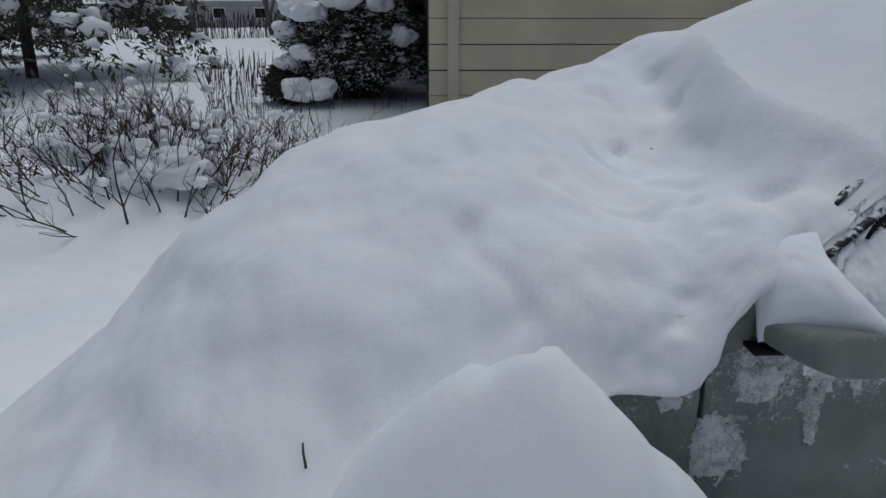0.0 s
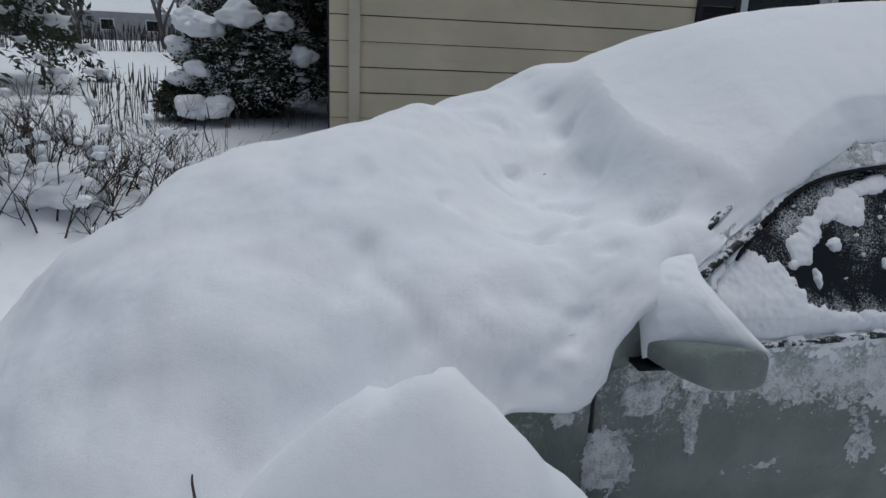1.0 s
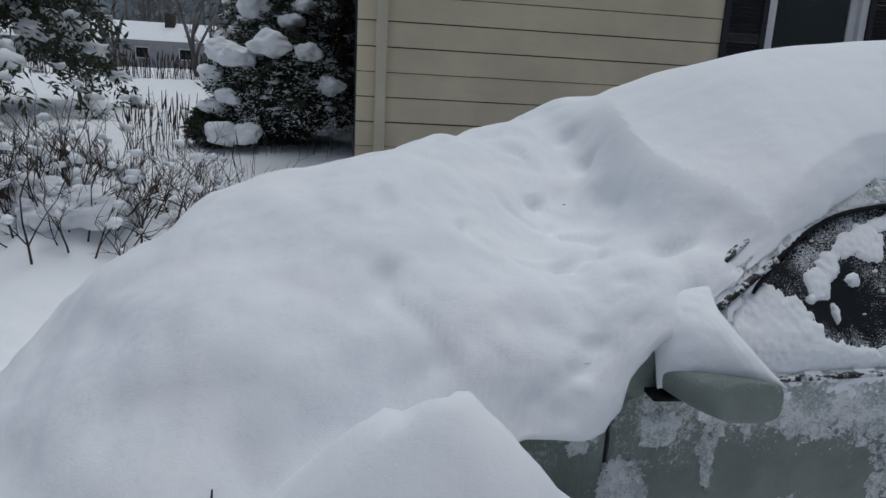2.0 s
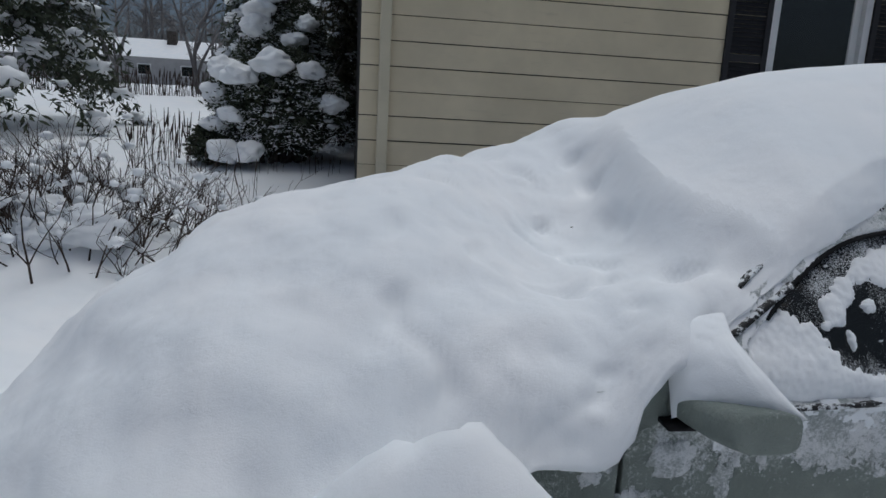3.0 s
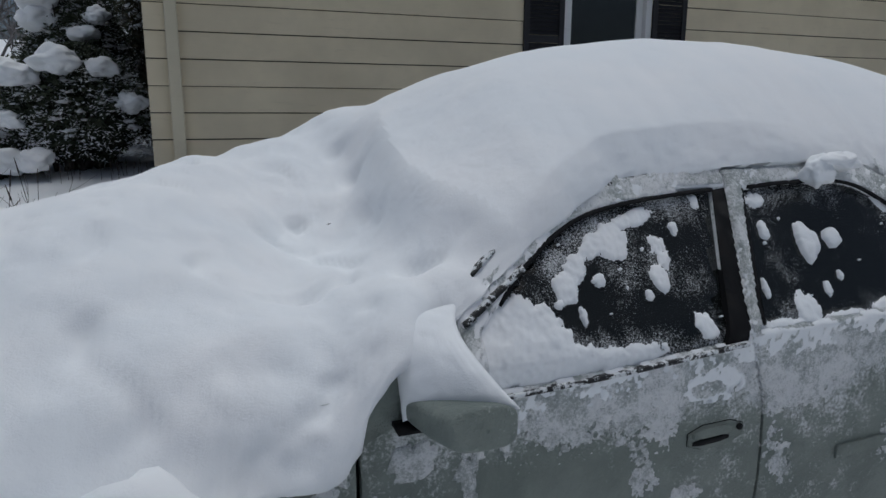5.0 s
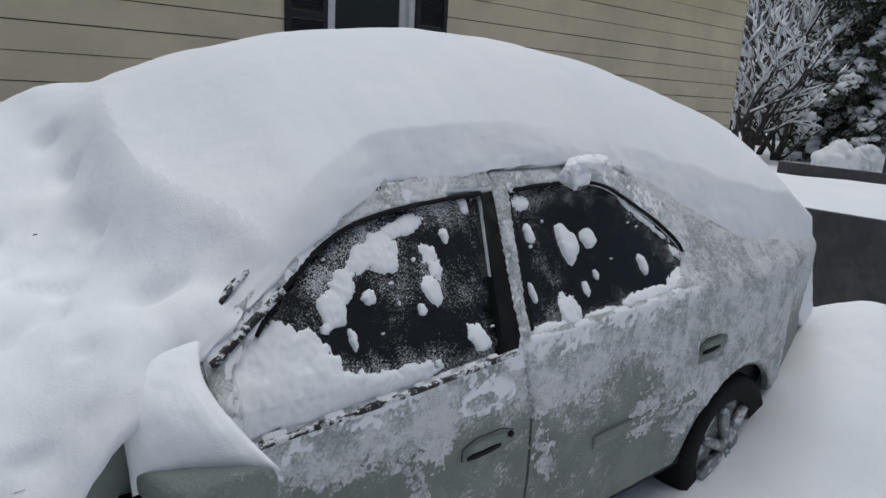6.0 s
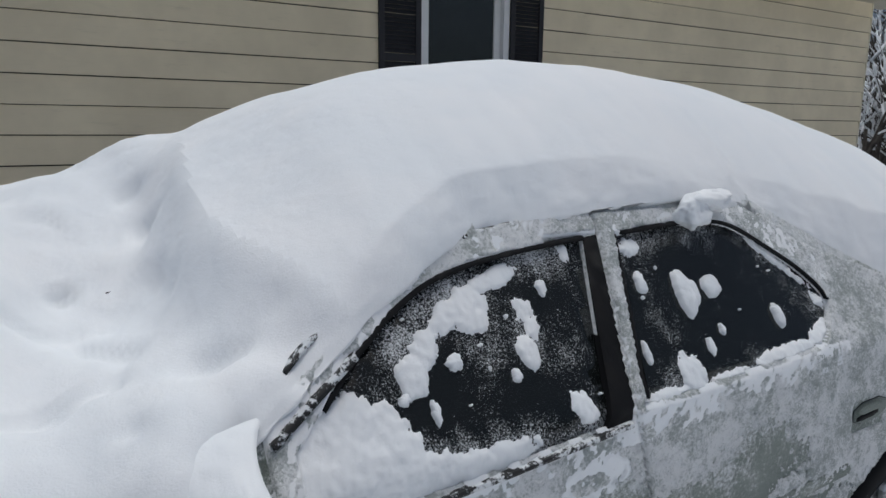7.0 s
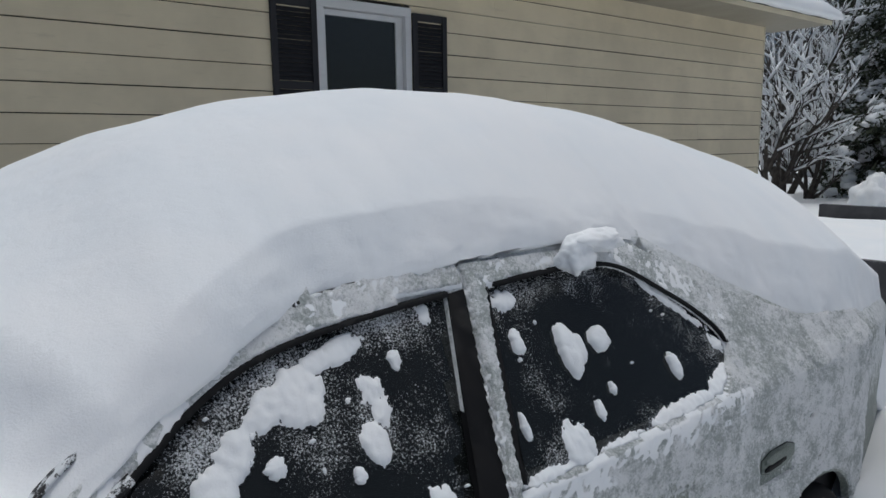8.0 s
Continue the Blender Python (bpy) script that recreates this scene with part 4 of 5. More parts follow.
def bare_tree(at, h, seed, label, r=0.14, depth=4, m=None, snowy=False):
    rnd = random.Random(seed)
    e = thing("bare_tree", at, label, "tree")
    s, caps = Soup(), Soup()
    p, d = Vector(at) - Vector((0, 0, 0.2)), Vector((rnd.gauss(0, 0.15), 0, 1)).normalized()
    for _ in range(3):
        grow(s, rnd, p, (d + Vector((rnd.gauss(0, 0.25), rnd.gauss(0, 0.2), 0))).normalized(), h * rnd.uniform(0.42, 0.55), r, depth, 0.45, 5, None, caps if snowy else None)
    part("branchwork", s, m or BARK, e, "", "stuff")
    if snowy:
        part("twig_snow", caps, SNOW, e, "snow lying along the twigs", "stuff")
    return e


evergreen_shrub((-1.36, 6.6, 0.86), 0.82, 1.18, "dark yew shrub loaded with round snow caps by the house", 3,
                [(-0.62, -0.35, 0.98, 0.19), (-0.42, -0.5, 0.92, 0.2), (-0.08, -0.55, 1.06, 0.23), (0.3, -0.5, 1.0, 0.15), (-0.72, -0.3, 0.72, 0.16), (-0.55, -0.62, 0.12, 0.2), (-0.3, -0.66, 0.13, 0.18), (0.55, -0.5, 0.66, 0.17), (-0.5, -0.55, 0.5, 0.13)])
evergreen_shrub((-1.42, 7.6, 0.95), 0.6, 1.85, "taller yew shrub with snow on its shoulders", 8,
                [(-0.3, -0.35, 1.65, 0.2), (-0.1, -0.4, 1.85, 0.22), (-0.32, -0.3, 1.45, 0.22), (0.25, -0.4, 1.5, 0.16), (0.1, -0.45, 1.3, 0.15)])
evergreen_shrub((-2.05, 6.35, 0.84), 0.22, 0.36, "small low yew under a snow clump", 12, [(0.0, -0.1, 0.4, 0.15)])
conifer((-0.75, 8.6, 0.95), 3.6, 0.6, "narrow brownish arborvitae behind the yew", 21, 60, 0.2, 0.13, 0.06, 0.05, 0.25, BROWNLEAF)
conifer((0.2, 11.5, 1.1), 5.0, 1.2, "snow-dusted fir behind the shrubs", 23, 60, 0.3, 0.16, 0.1, 0.1, 1.0)
conifer((-6.3, 9.0, 0.95), 7.5, 3.1, "large spruce with drooping snow-laden boughs", 31, 130, 0.62, 0.19, 0.09, 0.21, 0.6)
conifer((-9.2, 13.0, 1.15), 7.0, 2.2, "spruce with low snowy branches at the yard edge", 33, 55, 0.4, 0.2, 0.16, 0.06, 1.0)
bare_shrub((-2.15, 2.75, 0.6), (0.42, 0.36), 130, 0.36, "leafless brown shrub bent under snow lumps", 41, 0.0065, 3, 8)
bare_shrub((-3.05, 3.3, 0.55), (0.32, 0.3), 26, 0.36, "sparse leafless shrub in the snow", 42, 0.006, 3, 3)
bare_shrub((-1.55, 3.4, 0.6), (0.3, 0.3), 22, 0.30, "thin leafless twigs poking out beside the hood", 43, 0.006, 2, 0)
stalks((-2.55, 6.0, 0.8), 0.32, 0.4, 50, 0.6, "row of dark dry flower stalks in the snow", 51)
stalks((-1.9, 4.6, 0.7), 0.5, 0.6, 14, 0.42, "scattered dry stalks in the snow", 52, 0.005)
stalks((-0.95, 6.0, 0.8), 0.7, 0.25, 26, 0.22, "short bent stalks before the shrub", 53, 0.005)
_e = thing("long_stems", (-2.4, 2.9, 0.6), "three long arching bare stems above the shrub", "plants")
for _x0, _dx, _h in ((-2.38, -0.55, 0.80), (-2.36, -0.40, 0.85), (-2.34, 0.10, 0.78)):
    _s = Soup()
    _p = Vector((_x0, 2.95, 0.62))
    _s.tube([_p + Vector((_dx * t * t, 0.05 * t, _h * (t - 0.18 * t * t * abs(_dx)))) for t in (0, 0.25, 0.5, 0.75, 1)], [0.006, 0.005, 0.004, 0.003, 0.0015], 5)
    part("stem", _s, TWIG, _e)
for k in range(26):
    bare_hedge_x = -15.0 + 0.62 * k
    stalks((bare_hedge_x, 25 + 0.4 * math.sin(k), 1.6), 0.35, 0.4, 26, 0.95, "clump of a clipped leafless hedge in snow", 60 + k, 0.018)
for k, (bx, by, bh) in enumerate(((-6.6, 27.5, 5.5), (-11.5, 33, 7), (-3.2, 30, 6.5), (-16, 40, 8), (-1.0, 36, 8), (-7.5, 46, 9))):
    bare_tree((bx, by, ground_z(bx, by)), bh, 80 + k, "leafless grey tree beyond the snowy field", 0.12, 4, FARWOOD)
conifer((-3.6, 22.0, ground_z(-3.6, 22)), 5.5, 1.7, "snowy fir beyond the field", 35, 45, 0.35, 0.28, 0.12, 0.08, 1.1)
conifer((-1.2, 19.0, ground_z(-1.2, 19)), 6.5, 1.8, "tall snowy fir behind the yard", 36, 50, 0.35, 0.28, 0.12, 0.08, 1.1)

# right-hand side of the yard
conifer((17.0, 4.4, 0.3), 9.5, 2.5, "broad spruce heavy with snow by the old trunk", 39, 170, 0.45, 0.22, 0.22, 0.05, 1.0)
conifer((26.0, 9.3, 0.3), 10.0, 2.4, "tall spruce heavy with snow at the yard end", 38, 70, 0.45, 0.27, 0.2, 0.05, 1.0)
for k, (bx, by, bh) in enumerate(((13.4, 5.75, 3.2), (15.6, 6.6, 4.6), (14.6, 5.6, 2.4), (19.0, 8.2, 6.5), (17.5, 13.5, 7), (22, 11.0, 8), (25, 20, 9))):
    bare_tree((bx, by, 0.3), bh, 90 + k, "leafless tree with snow lying on its twigs", 0.035 + 0.011 * bh, 5, snowy=True)


# ---- behind the car ----
def trailer():
    e = thing("utility_trailer", (5.2, 0.2, 0), "dark grey low-sided trailer heaped with snow behind the car", "trailer")
    part("front_panel", bevel_box((4.0, -1.6, 0.35), (4.05, 1.6, 0.99), 0.008), DGREY, e)
    part("rear_panel", bevel_box((5.9, -1.6, 0.35), (5.96, 1.6, 1.10), 0.008), DGREY, e)
    for y in (-1.6, 1.56):
        part("side_panel", bevel_box((4.052, y, 0.35), (5.898, y + 0.04, 0.97), 0.006), DGREY, e)
    part("floor", bevel_box((4.052, -1.558, 0.5), (5.898, 1.558, 0.53), 0.004), DGREY, e)
    for y in (-1.72, 1.62):
        s = Soup()
        for k in range(28):
            a = 2 * math.pi * k / 28
            s.v += [(5 + q * math.cos(a), yy, 0.25 + q * math.sin(a)) for q, yy in ((0.1, y), (0.28, y), (0.3, y + 0.03), (0.3, y + 0.1))]
        s.f = [(k * 4 + j, k * 4 + j + 1, ((k + 1) % 28) * 4 + j + 1, ((k + 1) % 28) * 4 + j) for k in range(28) for j in range(3)]
        part("tyre", s, RUBBER, e)
    load = Soup()
    n = 40
    for i in range(n + 1):
        for j in range(n + 1):
            x, y = 4.0 + 1.88 * i / n, -1.6 + 3.2 * j / n
            load.v.append((x, y, 0.99 + 0.05 * smooth01(x, 4.0, 4.3) + 0.03 * fbm(x, y, 1.3, 4) - 0.03 * smooth01(x, 5.6, 5.9)))
    load.f = [(i * (n + 1) + j, (i + 1) * (n + 1) + j, (i + 1) * (n + 1) + j + 1, i * (n + 1) + j + 1) for i in range(n) for j in range(n)]
    o = thing("trailer_snow", (5, 0, 0.6), "smooth snow filling the trailer", "snow", kind="stuff")
    part("snow_layer", load, SNOW, o)


trailer()


def planter():
    e = thing("garden_bed", (14.5, 3.7, 0.3), "raised timber garden bed capped with snow", "planter")
    for k in range(2):
        part("plank", bevel_box((12.6, 3.5 - 0.05, 0.15 + 0.14 * k), (16.8, 3.5, 0.285 + 0.14 * k), 0.01), TIMBER, e)
    rnd = random.Random(5)
    for k in range(9):
        b = Soup()
        b.blob((12.8 + 0.46 * k, 3.9 + rnd.gauss(0, 0.1), 0.6), (rnd.uniform(0.2, 0.34), 0.28, rnd.uniform(0.22, 0.42)), k, True, 0.4)
        part("snow_lump", b, SNOW, e)


planter()
_old = thing("tree_trunk", (13.8, 3.05, 0.3), "thick dark bare trunk of an old tree", "tree")
_s = Soup()
_s.tube([(13.8, 3.05, -0.2), (13.8, 3.05, 0.4), (13.85, 3.08, 2.0), (13.95, 3.1, 4.5), (13.9, 3.2, 8)], [0.34, 0.22, 0.18, 0.16, 0.10], 14)
part("trunk", _s, BARK, _old)


# ---- houses across the field ----
def far_house(x, y, w, label):
    z = ground_z(x, y)
    e = thing("far_house", (x, y, z), label, "house")
    part("wall", bevel_box((x - w / 2, y, z - 0.5), (x + w / 2, y + 7, z + 2.6), 0.02), FARWALL, e)
    r = Soup(False)
    r.add([(x - w / 2 - 0.5, y - 0.6, z + 2.6), (x + w / 2 + 0.5, y - 0.6, z + 2.6), (x + w / 2 + 0.5, y + 3.5, z + 4.6), (x - w / 2 - 0.5, y + 3.5, z + 4.6), (x + w / 2 + 0.5, y + 7.6, z + 2.6), (x - w / 2 - 0.5, y + 7.6, z + 2.6)],
          [(0, 1, 2, 3), (3, 2, 4, 5), (0, 3, 5), (1, 4, 2), (0, 5, 4, 1)])
    roof = part("roof", r, SNOW, e, "snow-covered roof")
    part("chimney", bevel_box((x + 1, y + 2.4, z + 3.4), (x + 1.9, y + 3.2, z + 5.4), 0.02), BARK, roof)
    for k in range(3):
        wn = part("window", bevel_box((x - w / 2 + 1.2 + k * w / 3.2, y - 0.05, z + 0.9), (x - w / 2 + 2.5 + k * w / 3.2, y - 0.01, z + 2.0), 0.01), WHITE, e)
        part("pane", bevel_box((x - w / 2 + 1.3 + k * w / 3.2, y - 0.08, z + 1.0), (x - w / 2 + 2.4 + k * w / 3.2, y - 0.055, z + 1.9), 0.01), PANE, wn)


far_house(-20, 70, 13, "low house with a snow-covered roof across the field")
far_house(-36, 78, 12, "distant house under a snowy roof")


def woods():
    """The far woods as one mesh of trunks and twigs."""
    rnd = random.Random(77)
    s = Soup()
    spots = [(rnd.uniform(-90, 30), rnd.uniform(84, 130)) for _ in range(90)] + [(rnd.uniform(26, 60), rnd.uniform(2, 60)) for _ in range(70)] + [(rnd.uniform(5, 40), rnd.uniform(26, 60)) for _ in range(30)]
    for x, y in spots:
        h = rnd.uniform(9, 16)
        p = Vector((x, y, ground_z(x, y) - 0.5))
        s.tube([p, p + Vector((0, 0, h))], [0.3, 0.06], 5)
        for _ in range(20):
            q = p + Vector((0, 0, h * rnd.uniform(0.05, 0.95)))
            d = Vector((rnd.gauss(0, 1), rnd.gauss(0, 1), rnd.uniform(0.1, 1.0))).normalized()
            grow(s, rnd, q, d, rnd.uniform(1.5, 3.5), 0.07, 2, 0.5, 3)
    e = thing("far_woods", (0, 100, 0), "grey winter woods in the distance", "trees", kind="stuff")
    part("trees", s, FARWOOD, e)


woods()


# ---- clumps of snow stuck to the car ----
def film(verts, faces, name, label, at):
    s = Soup()
    s.v, s.f = verts, faces
    e = thing(name, at, label, "snow", "snow stuck to the car")
    part("snow_layer", s, SNOW, e)


def lay(x, z, d, sunk=0.012):
    """A point d off the car's side."""
    n = Vector((0, -1, 0.69)).normalized() if z > 0.96 else Vector((0, -1, 0))
    p = Vector((x, skin_y(x, z) + sunk, z)) + n * d
    return (p.x, p.y, p.z)


def patch(x, z, w, h, d, seed, label="clump of snow stuck to the car", rag=0.38, tilt=0.0):
    na, nr = 40, 9
    v, f = [lay(x, z, d + 0.004)], []
    c, sn = math.cos(tilt), math.sin(tilt)
    h *= 0.82 if z > 0.96 else 1.0
    for r in range(1, nr + 1):
        q = r / nr
        for k in range(na):
            a = 2 * math.pi * k / na
            wob = 1 + rag * noise.noise(Vector((math.cos(a) * 1.3, math.sin(a) * 1.3, seed))) + 0.5 * rag * noise.noise(Vector((math.cos(a) * 4, math.sin(a) * 4, seed + 5)))
            px, pz = w * q * wob * math.cos(a), h * q * wob * math.sin(a)
            gx, gz = x + px * c - pz * sn, z + px * sn + pz * c
            t = (1 - q * q) ** 0.55 * d * (1 + 0.35 * noise.noise(Vector((gx * 30, gz * 30, seed)))) + 0.002 * noise.noise(Vector((gx * 90, gz * 90, seed)))
            v.append(lay(gx, gz, t + (0.004 if q < 0.99 else -0.004)))
    f += [(0, 1 + k, 1 + (k + 1) % na) for k in range(na)]
    for r in range(nr - 1):
        for k in range(na):
            a, b = 1 + r * na + k, 1 + r * na + (k + 1) % na
            f.append((a, a + na, b + na, b))
    film(v, f, "snow_clump", label, lay(x, z, 0))


def field(x, z, spots, seed, base=0.0):
    """How much snow clings at a point of the car's side: ellipses (x, z, half width, half height, tilt, weight) roughened by noise."""
    v = base
    for cx, cz, rx, rz, tilt, weight in spots:
        dx, dz = x - cx, z - cz
        c, sn = math.cos(tilt), math.sin(tilt)
        q = ((dx * c + dz * sn) / rx) ** 2 + ((dz * c - dx * sn) / rz) ** 2
        if q < 2.6:
            v = max(v, base + (weight - base) * (1 - q / 2.6) ** 1.2)
    return v + 0.42 * fbm(x, z, 13, seed, 2) + 0.36 * fbm(x, z, 42, seed + 3, 2) + 0.26 * noise.noise(Vector((x * 140, z * 140, seed)))


def crust(name, label, box, step, at, depth, sunk, seed, material):
    """A ragged layer that clings to the car's side wherever at(x, z) is above zero."""
    x0, x1, z0, z1 = box
    nx, nz = int((x1 - x0) / step), int((z1 - z0) / step)
    amount, co = {}, []
    for i in range(nx + 1):
        for j in range(nz + 1):
            x, z = x0 + i * step, z0 + j * step
            f = amount[i, j] = at(x, z)
            grain = 1 + 0.45 * noise.noise(Vector((x * 70, z * 70, seed))) + 0.35 * noise.noise(Vector((x * 28, z * 28, seed)))
            co.append(lay(x, z, (depth * (1 - math.exp(-2.2 * f)) * grain + 0.0015 if f > 0 else max(-0.006, 0.02 * f) - 0.001), sunk))
    w = nz + 1
    faces = [(i * w + j, (i + 1) * w + j, (i + 1) * w + j + 1, i * w + j + 1) for i in range(nx) for j in range(nz) if max(amount[i, j], amount[i + 1, j], amount[i, j + 1], amount[i + 1, j + 1]) > 0]
    used = {k: n for n, k in enumerate(sorted({k for f in faces for k in f}))}
    soup = Soup()
    soup.v = [co[k] for k in used]
    soup.f = [tuple(used[k] for k in f) for f in faces]
    e = thing(name, lay((x0 + x1) / 2, (z0 + z1) / 2, 0), label, "snow", "snow stuck to the car", "stuff")
    part("snow_layer", soup, material, e)


def belt(x):
    return float(np.interp(x, [0.2, 0.33, 0.6, 1.06, 1.1, 1.85], [0.86, 0.865, 0.877, 0.907, 0.915, 0.95]))


FRONT_WIN = [(0.30, 0.868), (0.66, 0.884), (0.978, 0.908)] + GLASS_TOP[::-1]
REAR_WIN = [(1.085, 0.93), (1.55, 0.945), (1.80, 0.955)] + REAR_GLASS[::-1]
# slanting smears, drift in the front corner, and the ledge below
FRONT_SPOTS = [(0.555, 1.068, 0.028, 0.032, 0.7, 1.1), (0.60, 1.112, 0.036, 0.026, 0.8, 0.8), (0.665, 1.158, 0.044, 0.026, 0.6, 0.9), (0.725, 1.165, 0.046, 0.036, 0.2, 1.1), (0.81, 1.215, 0.065, 0.020, 0.25, 0.7),
               (0.838, 1.07, 0.024, 0.030, 0.2, 1.2), (0.862, 1.13, 0.026, 0.045, 0.0, 0.35), (0.42, 0.99, 0.10, 0.055, -0.35, 1.3), (0.33, 0.94, 0.12, 0.07, 0.0, 1.2), (0.47, 0.905, 0.14, 0.038, 0.1, 1.1), (0.62, 0.905, 0.16, 0.026, 0.05, 0.9),
               (0.93, 0.955, 0.028, 0.034, 0.0, 0.5), (1.03, 1.25, 0.02, 0.03, 0.0, 0.4)]
REAR_SPOTS = [(1.285, 0.955, 0.035, 0.045, 0.0, 1.1), (1.20, 0.925, 0.09, 0.022, 0.0, 0.9), (1.45, 0.93, 0.14, 0.020, 0.0, 1.0), (1.66, 0.945, 0.14, 0.026, 0.05, 1.0), (1.85, 0.975, 0.09, 0.026, 0.3, 0.9),
              (1.80, 1.16, 0.12, 0.014, -0.70, 0.6), (1.90, 1.05, 0.04, 0.02, -0.8, 0.5), (1.24, 1.24, 0.05, 0.02, 0.0, 0.35)]


def front_glass_snow(x, z):
    return field(x, z, FRONT_SPOTS, 2.0, -0.75) if inside((x, z), FRONT_WIN) else -1.0


def rear_glass_snow(x, z):
    return field(x, z, REAR_SPOTS, 5.0, -0.75) if inside((x, z), REAR_WIN) else -1.0


SIDE_X, SIDE_Z = zip(*(FRAME_TOP + REAR_TOP[:24] + [(2.35, 1.03), (2.8, 0.98)]))


def door_snow(x, z):
    """Crust on the painted side: heavy under the windows, on the pillars and towards the boot, with bare fields lower down."""
    if inside((x, z), FRONT_WIN) or inside((x, z), REAR_WIN) or 0.86 < x < 1.08 and 0.615 < z < 0.71 or 1.97 < x < 2.165 and 0.655 < z < 0.755 or math.hypot(x - REAR_AXLE, z - AXLE_Z) < ARCH + 0.01:
        return -1.0
    if z > float(np.interp(x, SIDE_X, SIDE_Z)) + (0.03 if x < 0.8 or x > 1.8 else 0.012):
        return -1.0
    if x < 0.20 and z > 0.80 or abs(x - float(np.interp(z, [0.26, 0.5, 0.713, 0.878, 0.915, 1.04, 1.3], [1.13, 1.134, 1.125, 1.076, 1.061, 1.095, 1.155]))) < 0.006:
        return -1.0
    if 0.975 < x < 1.15 and 0.905 < z < 1.287 and x < 1.047 + (z - 0.912) * 0.27:
        return -1.0
    if z > belt(x) + 0.01:
        v = 0.55 if x > 0.25 else -0.4
    else:
        reach = float(np.interp(x, [0.0, 0.2, 0.36, 0.5, 0.67, 0.80, 0.86, 0.9, 1.07, 1.13, 1.31, 1.50, 1.56, 1.72, 1.86, 2.0, 2.2, 2.6], [0.0, 0.02, 0.13, 0.17, 0.17, 0.23, 0.16, 0.10, 0.13, 0.20, 0.22, 0.15, 0.13, 0.24, 0.40, 0.5, 0.6, 0.7]))
        v = (reach - (belt(x) - z)) * 7
        v = min(v, 0.42) if v > 0 else max(v * 1.2, -1.0)
    spots = [(0.12, 0.735, 0.05, 0.045, 0.3, 1.2), (0.05, 0.57, 0.07, 0.08, 0.0, 1.0), (-0.06, 0.72, 0.05, 0.05, 0.6, 0.35), (0.262, 0.64, 0.02, 0.06, 0.1, 0.6), (0.25, 0.73, 0.05, 0.07, 0.0, 0.25), (0.35, 0.73, 0.014, 0.035, 0.1, 0.8), (0.93, 0.80, 0.06, 0.03, 0.0, 1.3),
             (0.74, 0.60, 0.05, 0.12, 0.3, 0.15), (0.88, 0.50, 0.05, 0.03, 0.1, 0.6), (1.20, 0.55, 0.05, 0.10, 0.4, 0.2), (1.68, 0.56, 0.12, 0.10, 0.9, 0.25), (1.90, 0.60, 0.14, 0.14, 0.0, 0.6), (1.95, 0.45, 0.10, 0.06, 0.0, 0.5), (0.45, 0.52, 0.08, 0.04, 0.3, 0.1)]
    return max(v, field(x, z, spots, 8.0, -1.0)) + 0.36 * fbm(x, z, 9, 4, 2) + 0.42 * fbm(x, z, 40, 6, 2) + 0.30 * noise.noise(Vector((x * 120, z * 120, 3)))


crust("window_snow", "wet snow smeared and drifted over the dark front side window", (0.30, 1.10, 0.868, 1.29), 0.004, front_glass_snow, 0.010, 0.012, 2.0, SNOW)
crust("window_snow", "snow drifted along the ledge of the dark rear side window", (1.08, 1.93, 0.93, 1.295), 0.004, rear_glass_snow, 0.011, 0.012, 5.0, SNOW)
crust("frost_crust", "rough crust of frozen snow on the car's doors and pillars", (-0.2, 2.75, 0.38, 1.33), 0.006, door_snow, 0.010, 0.0, 8.0, RIME)


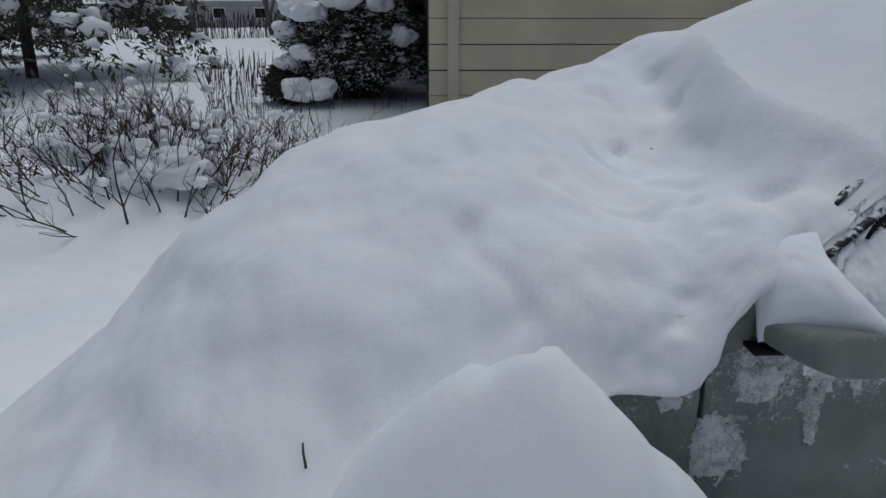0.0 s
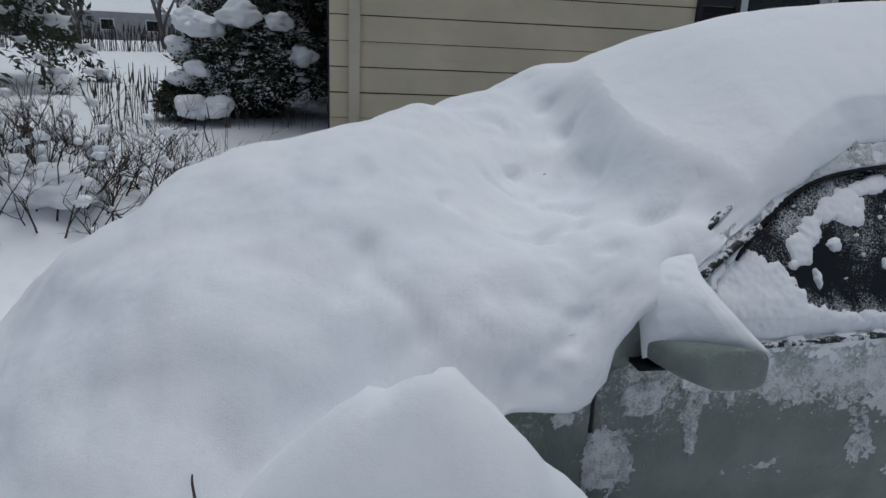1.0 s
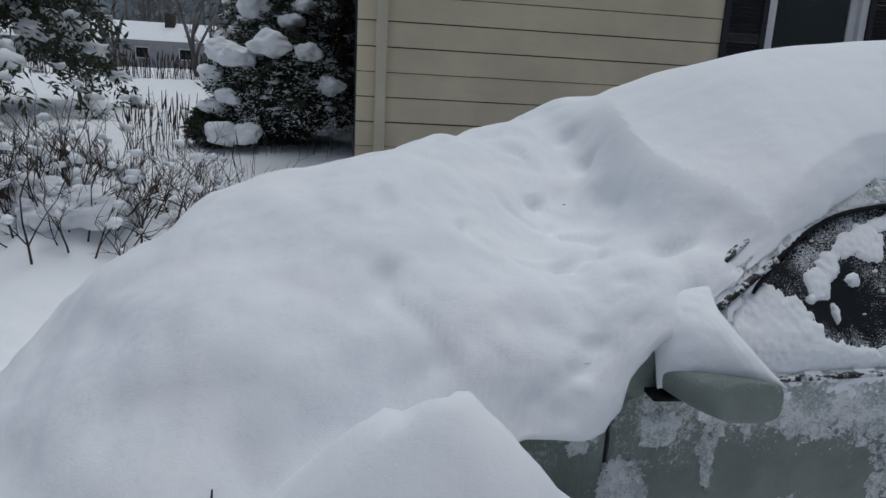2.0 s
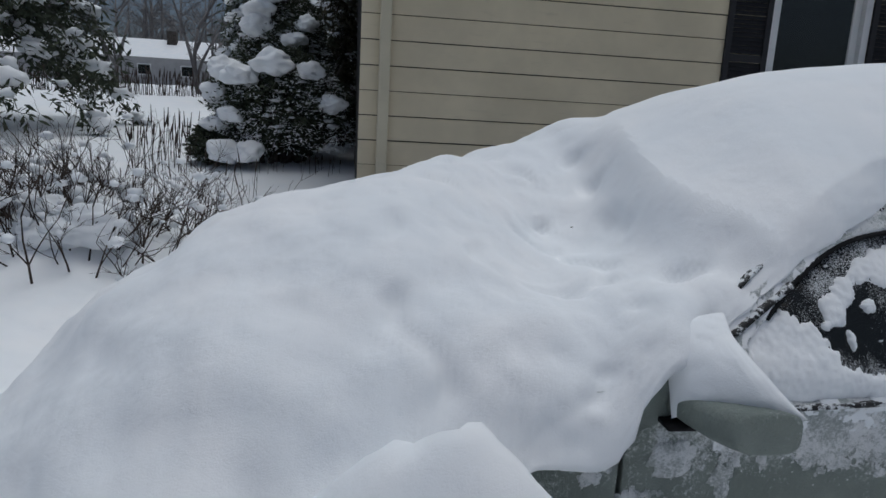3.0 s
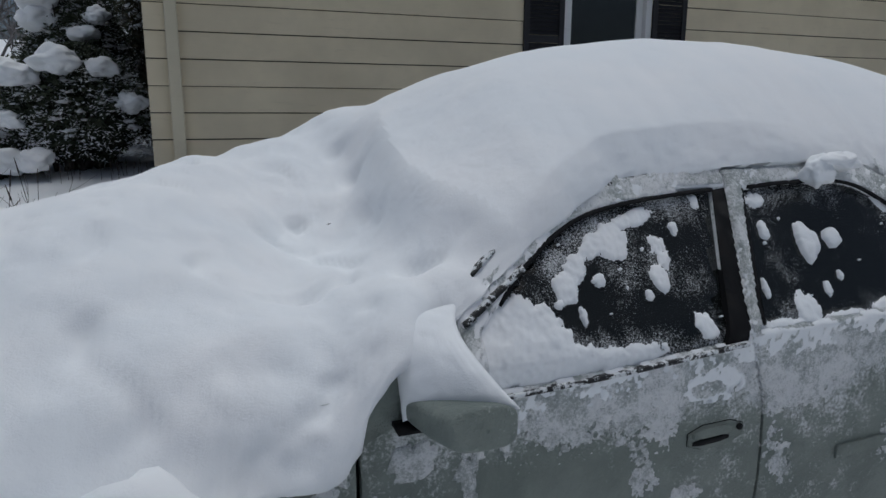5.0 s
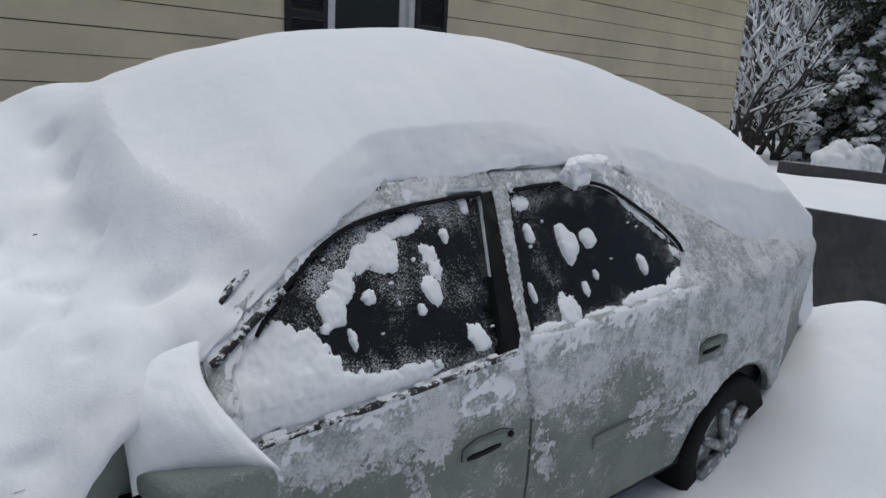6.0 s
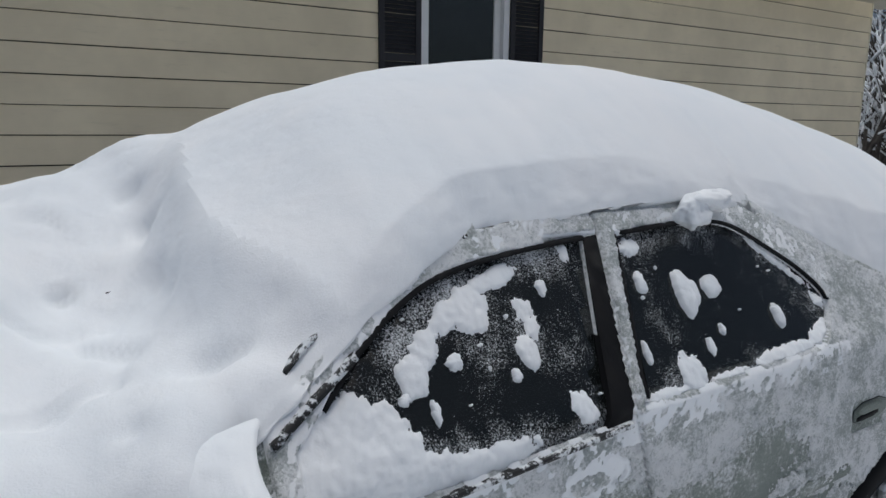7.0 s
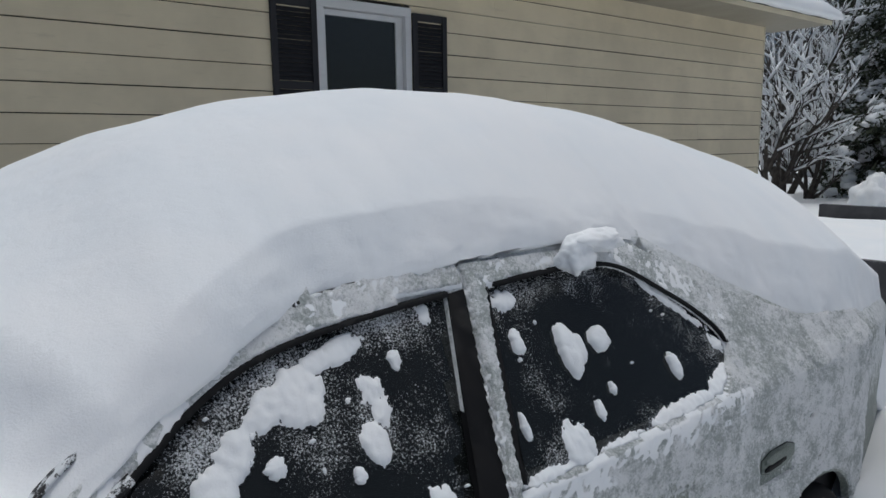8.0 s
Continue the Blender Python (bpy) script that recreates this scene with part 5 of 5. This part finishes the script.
def upper_snow(x, z):
    """Whiter snow packed on top of the crust, just under the windows and on the pillars."""
    v = door_snow(x, z)
    if v < -0.15 or x < 0.22 or x > 1.97 + 0.05 * noise.noise(Vector((z * 20, 0, 1))):
        return -1.0
    top = (0.075 - (belt(x) - z)) * 8 if z < belt(x) + 0.01 else (0.5 if x < 0.55 else 0.28)
    if math.hypot((x - 0.95) / 0.10, (z - 0.80) / 0.05) < 1:
        top = max(top, 0.5)
    return min(top, 0.6) + 0.42 * fbm(x, z, 11, 14, 2) + 0.25 * fbm(x, z, 40, 16, 2)


crust("packed_snow", "white snow packed under the windows and on the pillars", (0.22, 2.75, 0.60, 1.33), 0.006, upper_snow, 0.007, -0.002, 12.0, SNOW)
for _k, (_x, _z, _w, _h, _d) in enumerate([
    (0.655, 1.077, 0.020, 0.017, 0.014), (0.582, 1.005, 0.010, 0.027, 0.010), (0.525, 1.035, 0.013, 0.013, 0.010), (0.79, 1.035, 0.013, 0.015, 0.008),
    (0.93, 1.185, 0.014, 0.022, 0.008), (1.375, 1.125, 0.040, 0.056, 0.022), (1.475, 1.13, 0.033, 0.032, 0.02), (1.69, 1.04, 0.018, 0.036, 0.014),
    (1.235, 1.165, 0.017, 0.032, 0.010), (1.45, 1.035, 0.010, 0.015, 0.008), (1.385, 1.005, 0.012, 0.024, 0.008), (1.165, 1.02, 0.010, 0.028, 0.008)]):
    patch(_x, _z, _w, _h, _d, _k * 1.7, "clump of snow stuck to the dark side window")
for _k in range(16):
    _r = random.Random(_k)
    patch(_r.uniform(0.5, 1.0) if _k % 2 else _r.uniform(1.15, 1.85), _r.uniform(0.97, 1.2), _r.uniform(0.002, 0.006), _r.uniform(0.002, 0.006), 0.004, 60 + _k, "small fleck of snow on the glass", 0.5)
_c = thing("snow_chunk", (1.5, 0.24, 1.35), "loose chunk of snow lying on the roof edge", "snow")
_s = Soup()
_s.blob((1.565, 0.235, 1.352), (0.088, 0.05, 0.028), 3.3, True, 0.5, 1.3)
_s.blob((1.475, 0.222, 1.318), (0.046, 0.042, 0.042), 5.1, True, 0.5, 1.3)
part("snow_layer", _s, SNOW, _c)

_t = thing("lone_twig", (-0.845, -0.29, 0.78), "single short dark twig poking out of the snow", "plants")
_s = Soup()
_s.tube([(-0.845, -0.24, 0.70), (-0.847, -0.25, 0.75), (-0.845, -0.255, 0.770)], [0.003, 0.0025, 0.0018], 5)
part("stem", _s, STALK, _t)
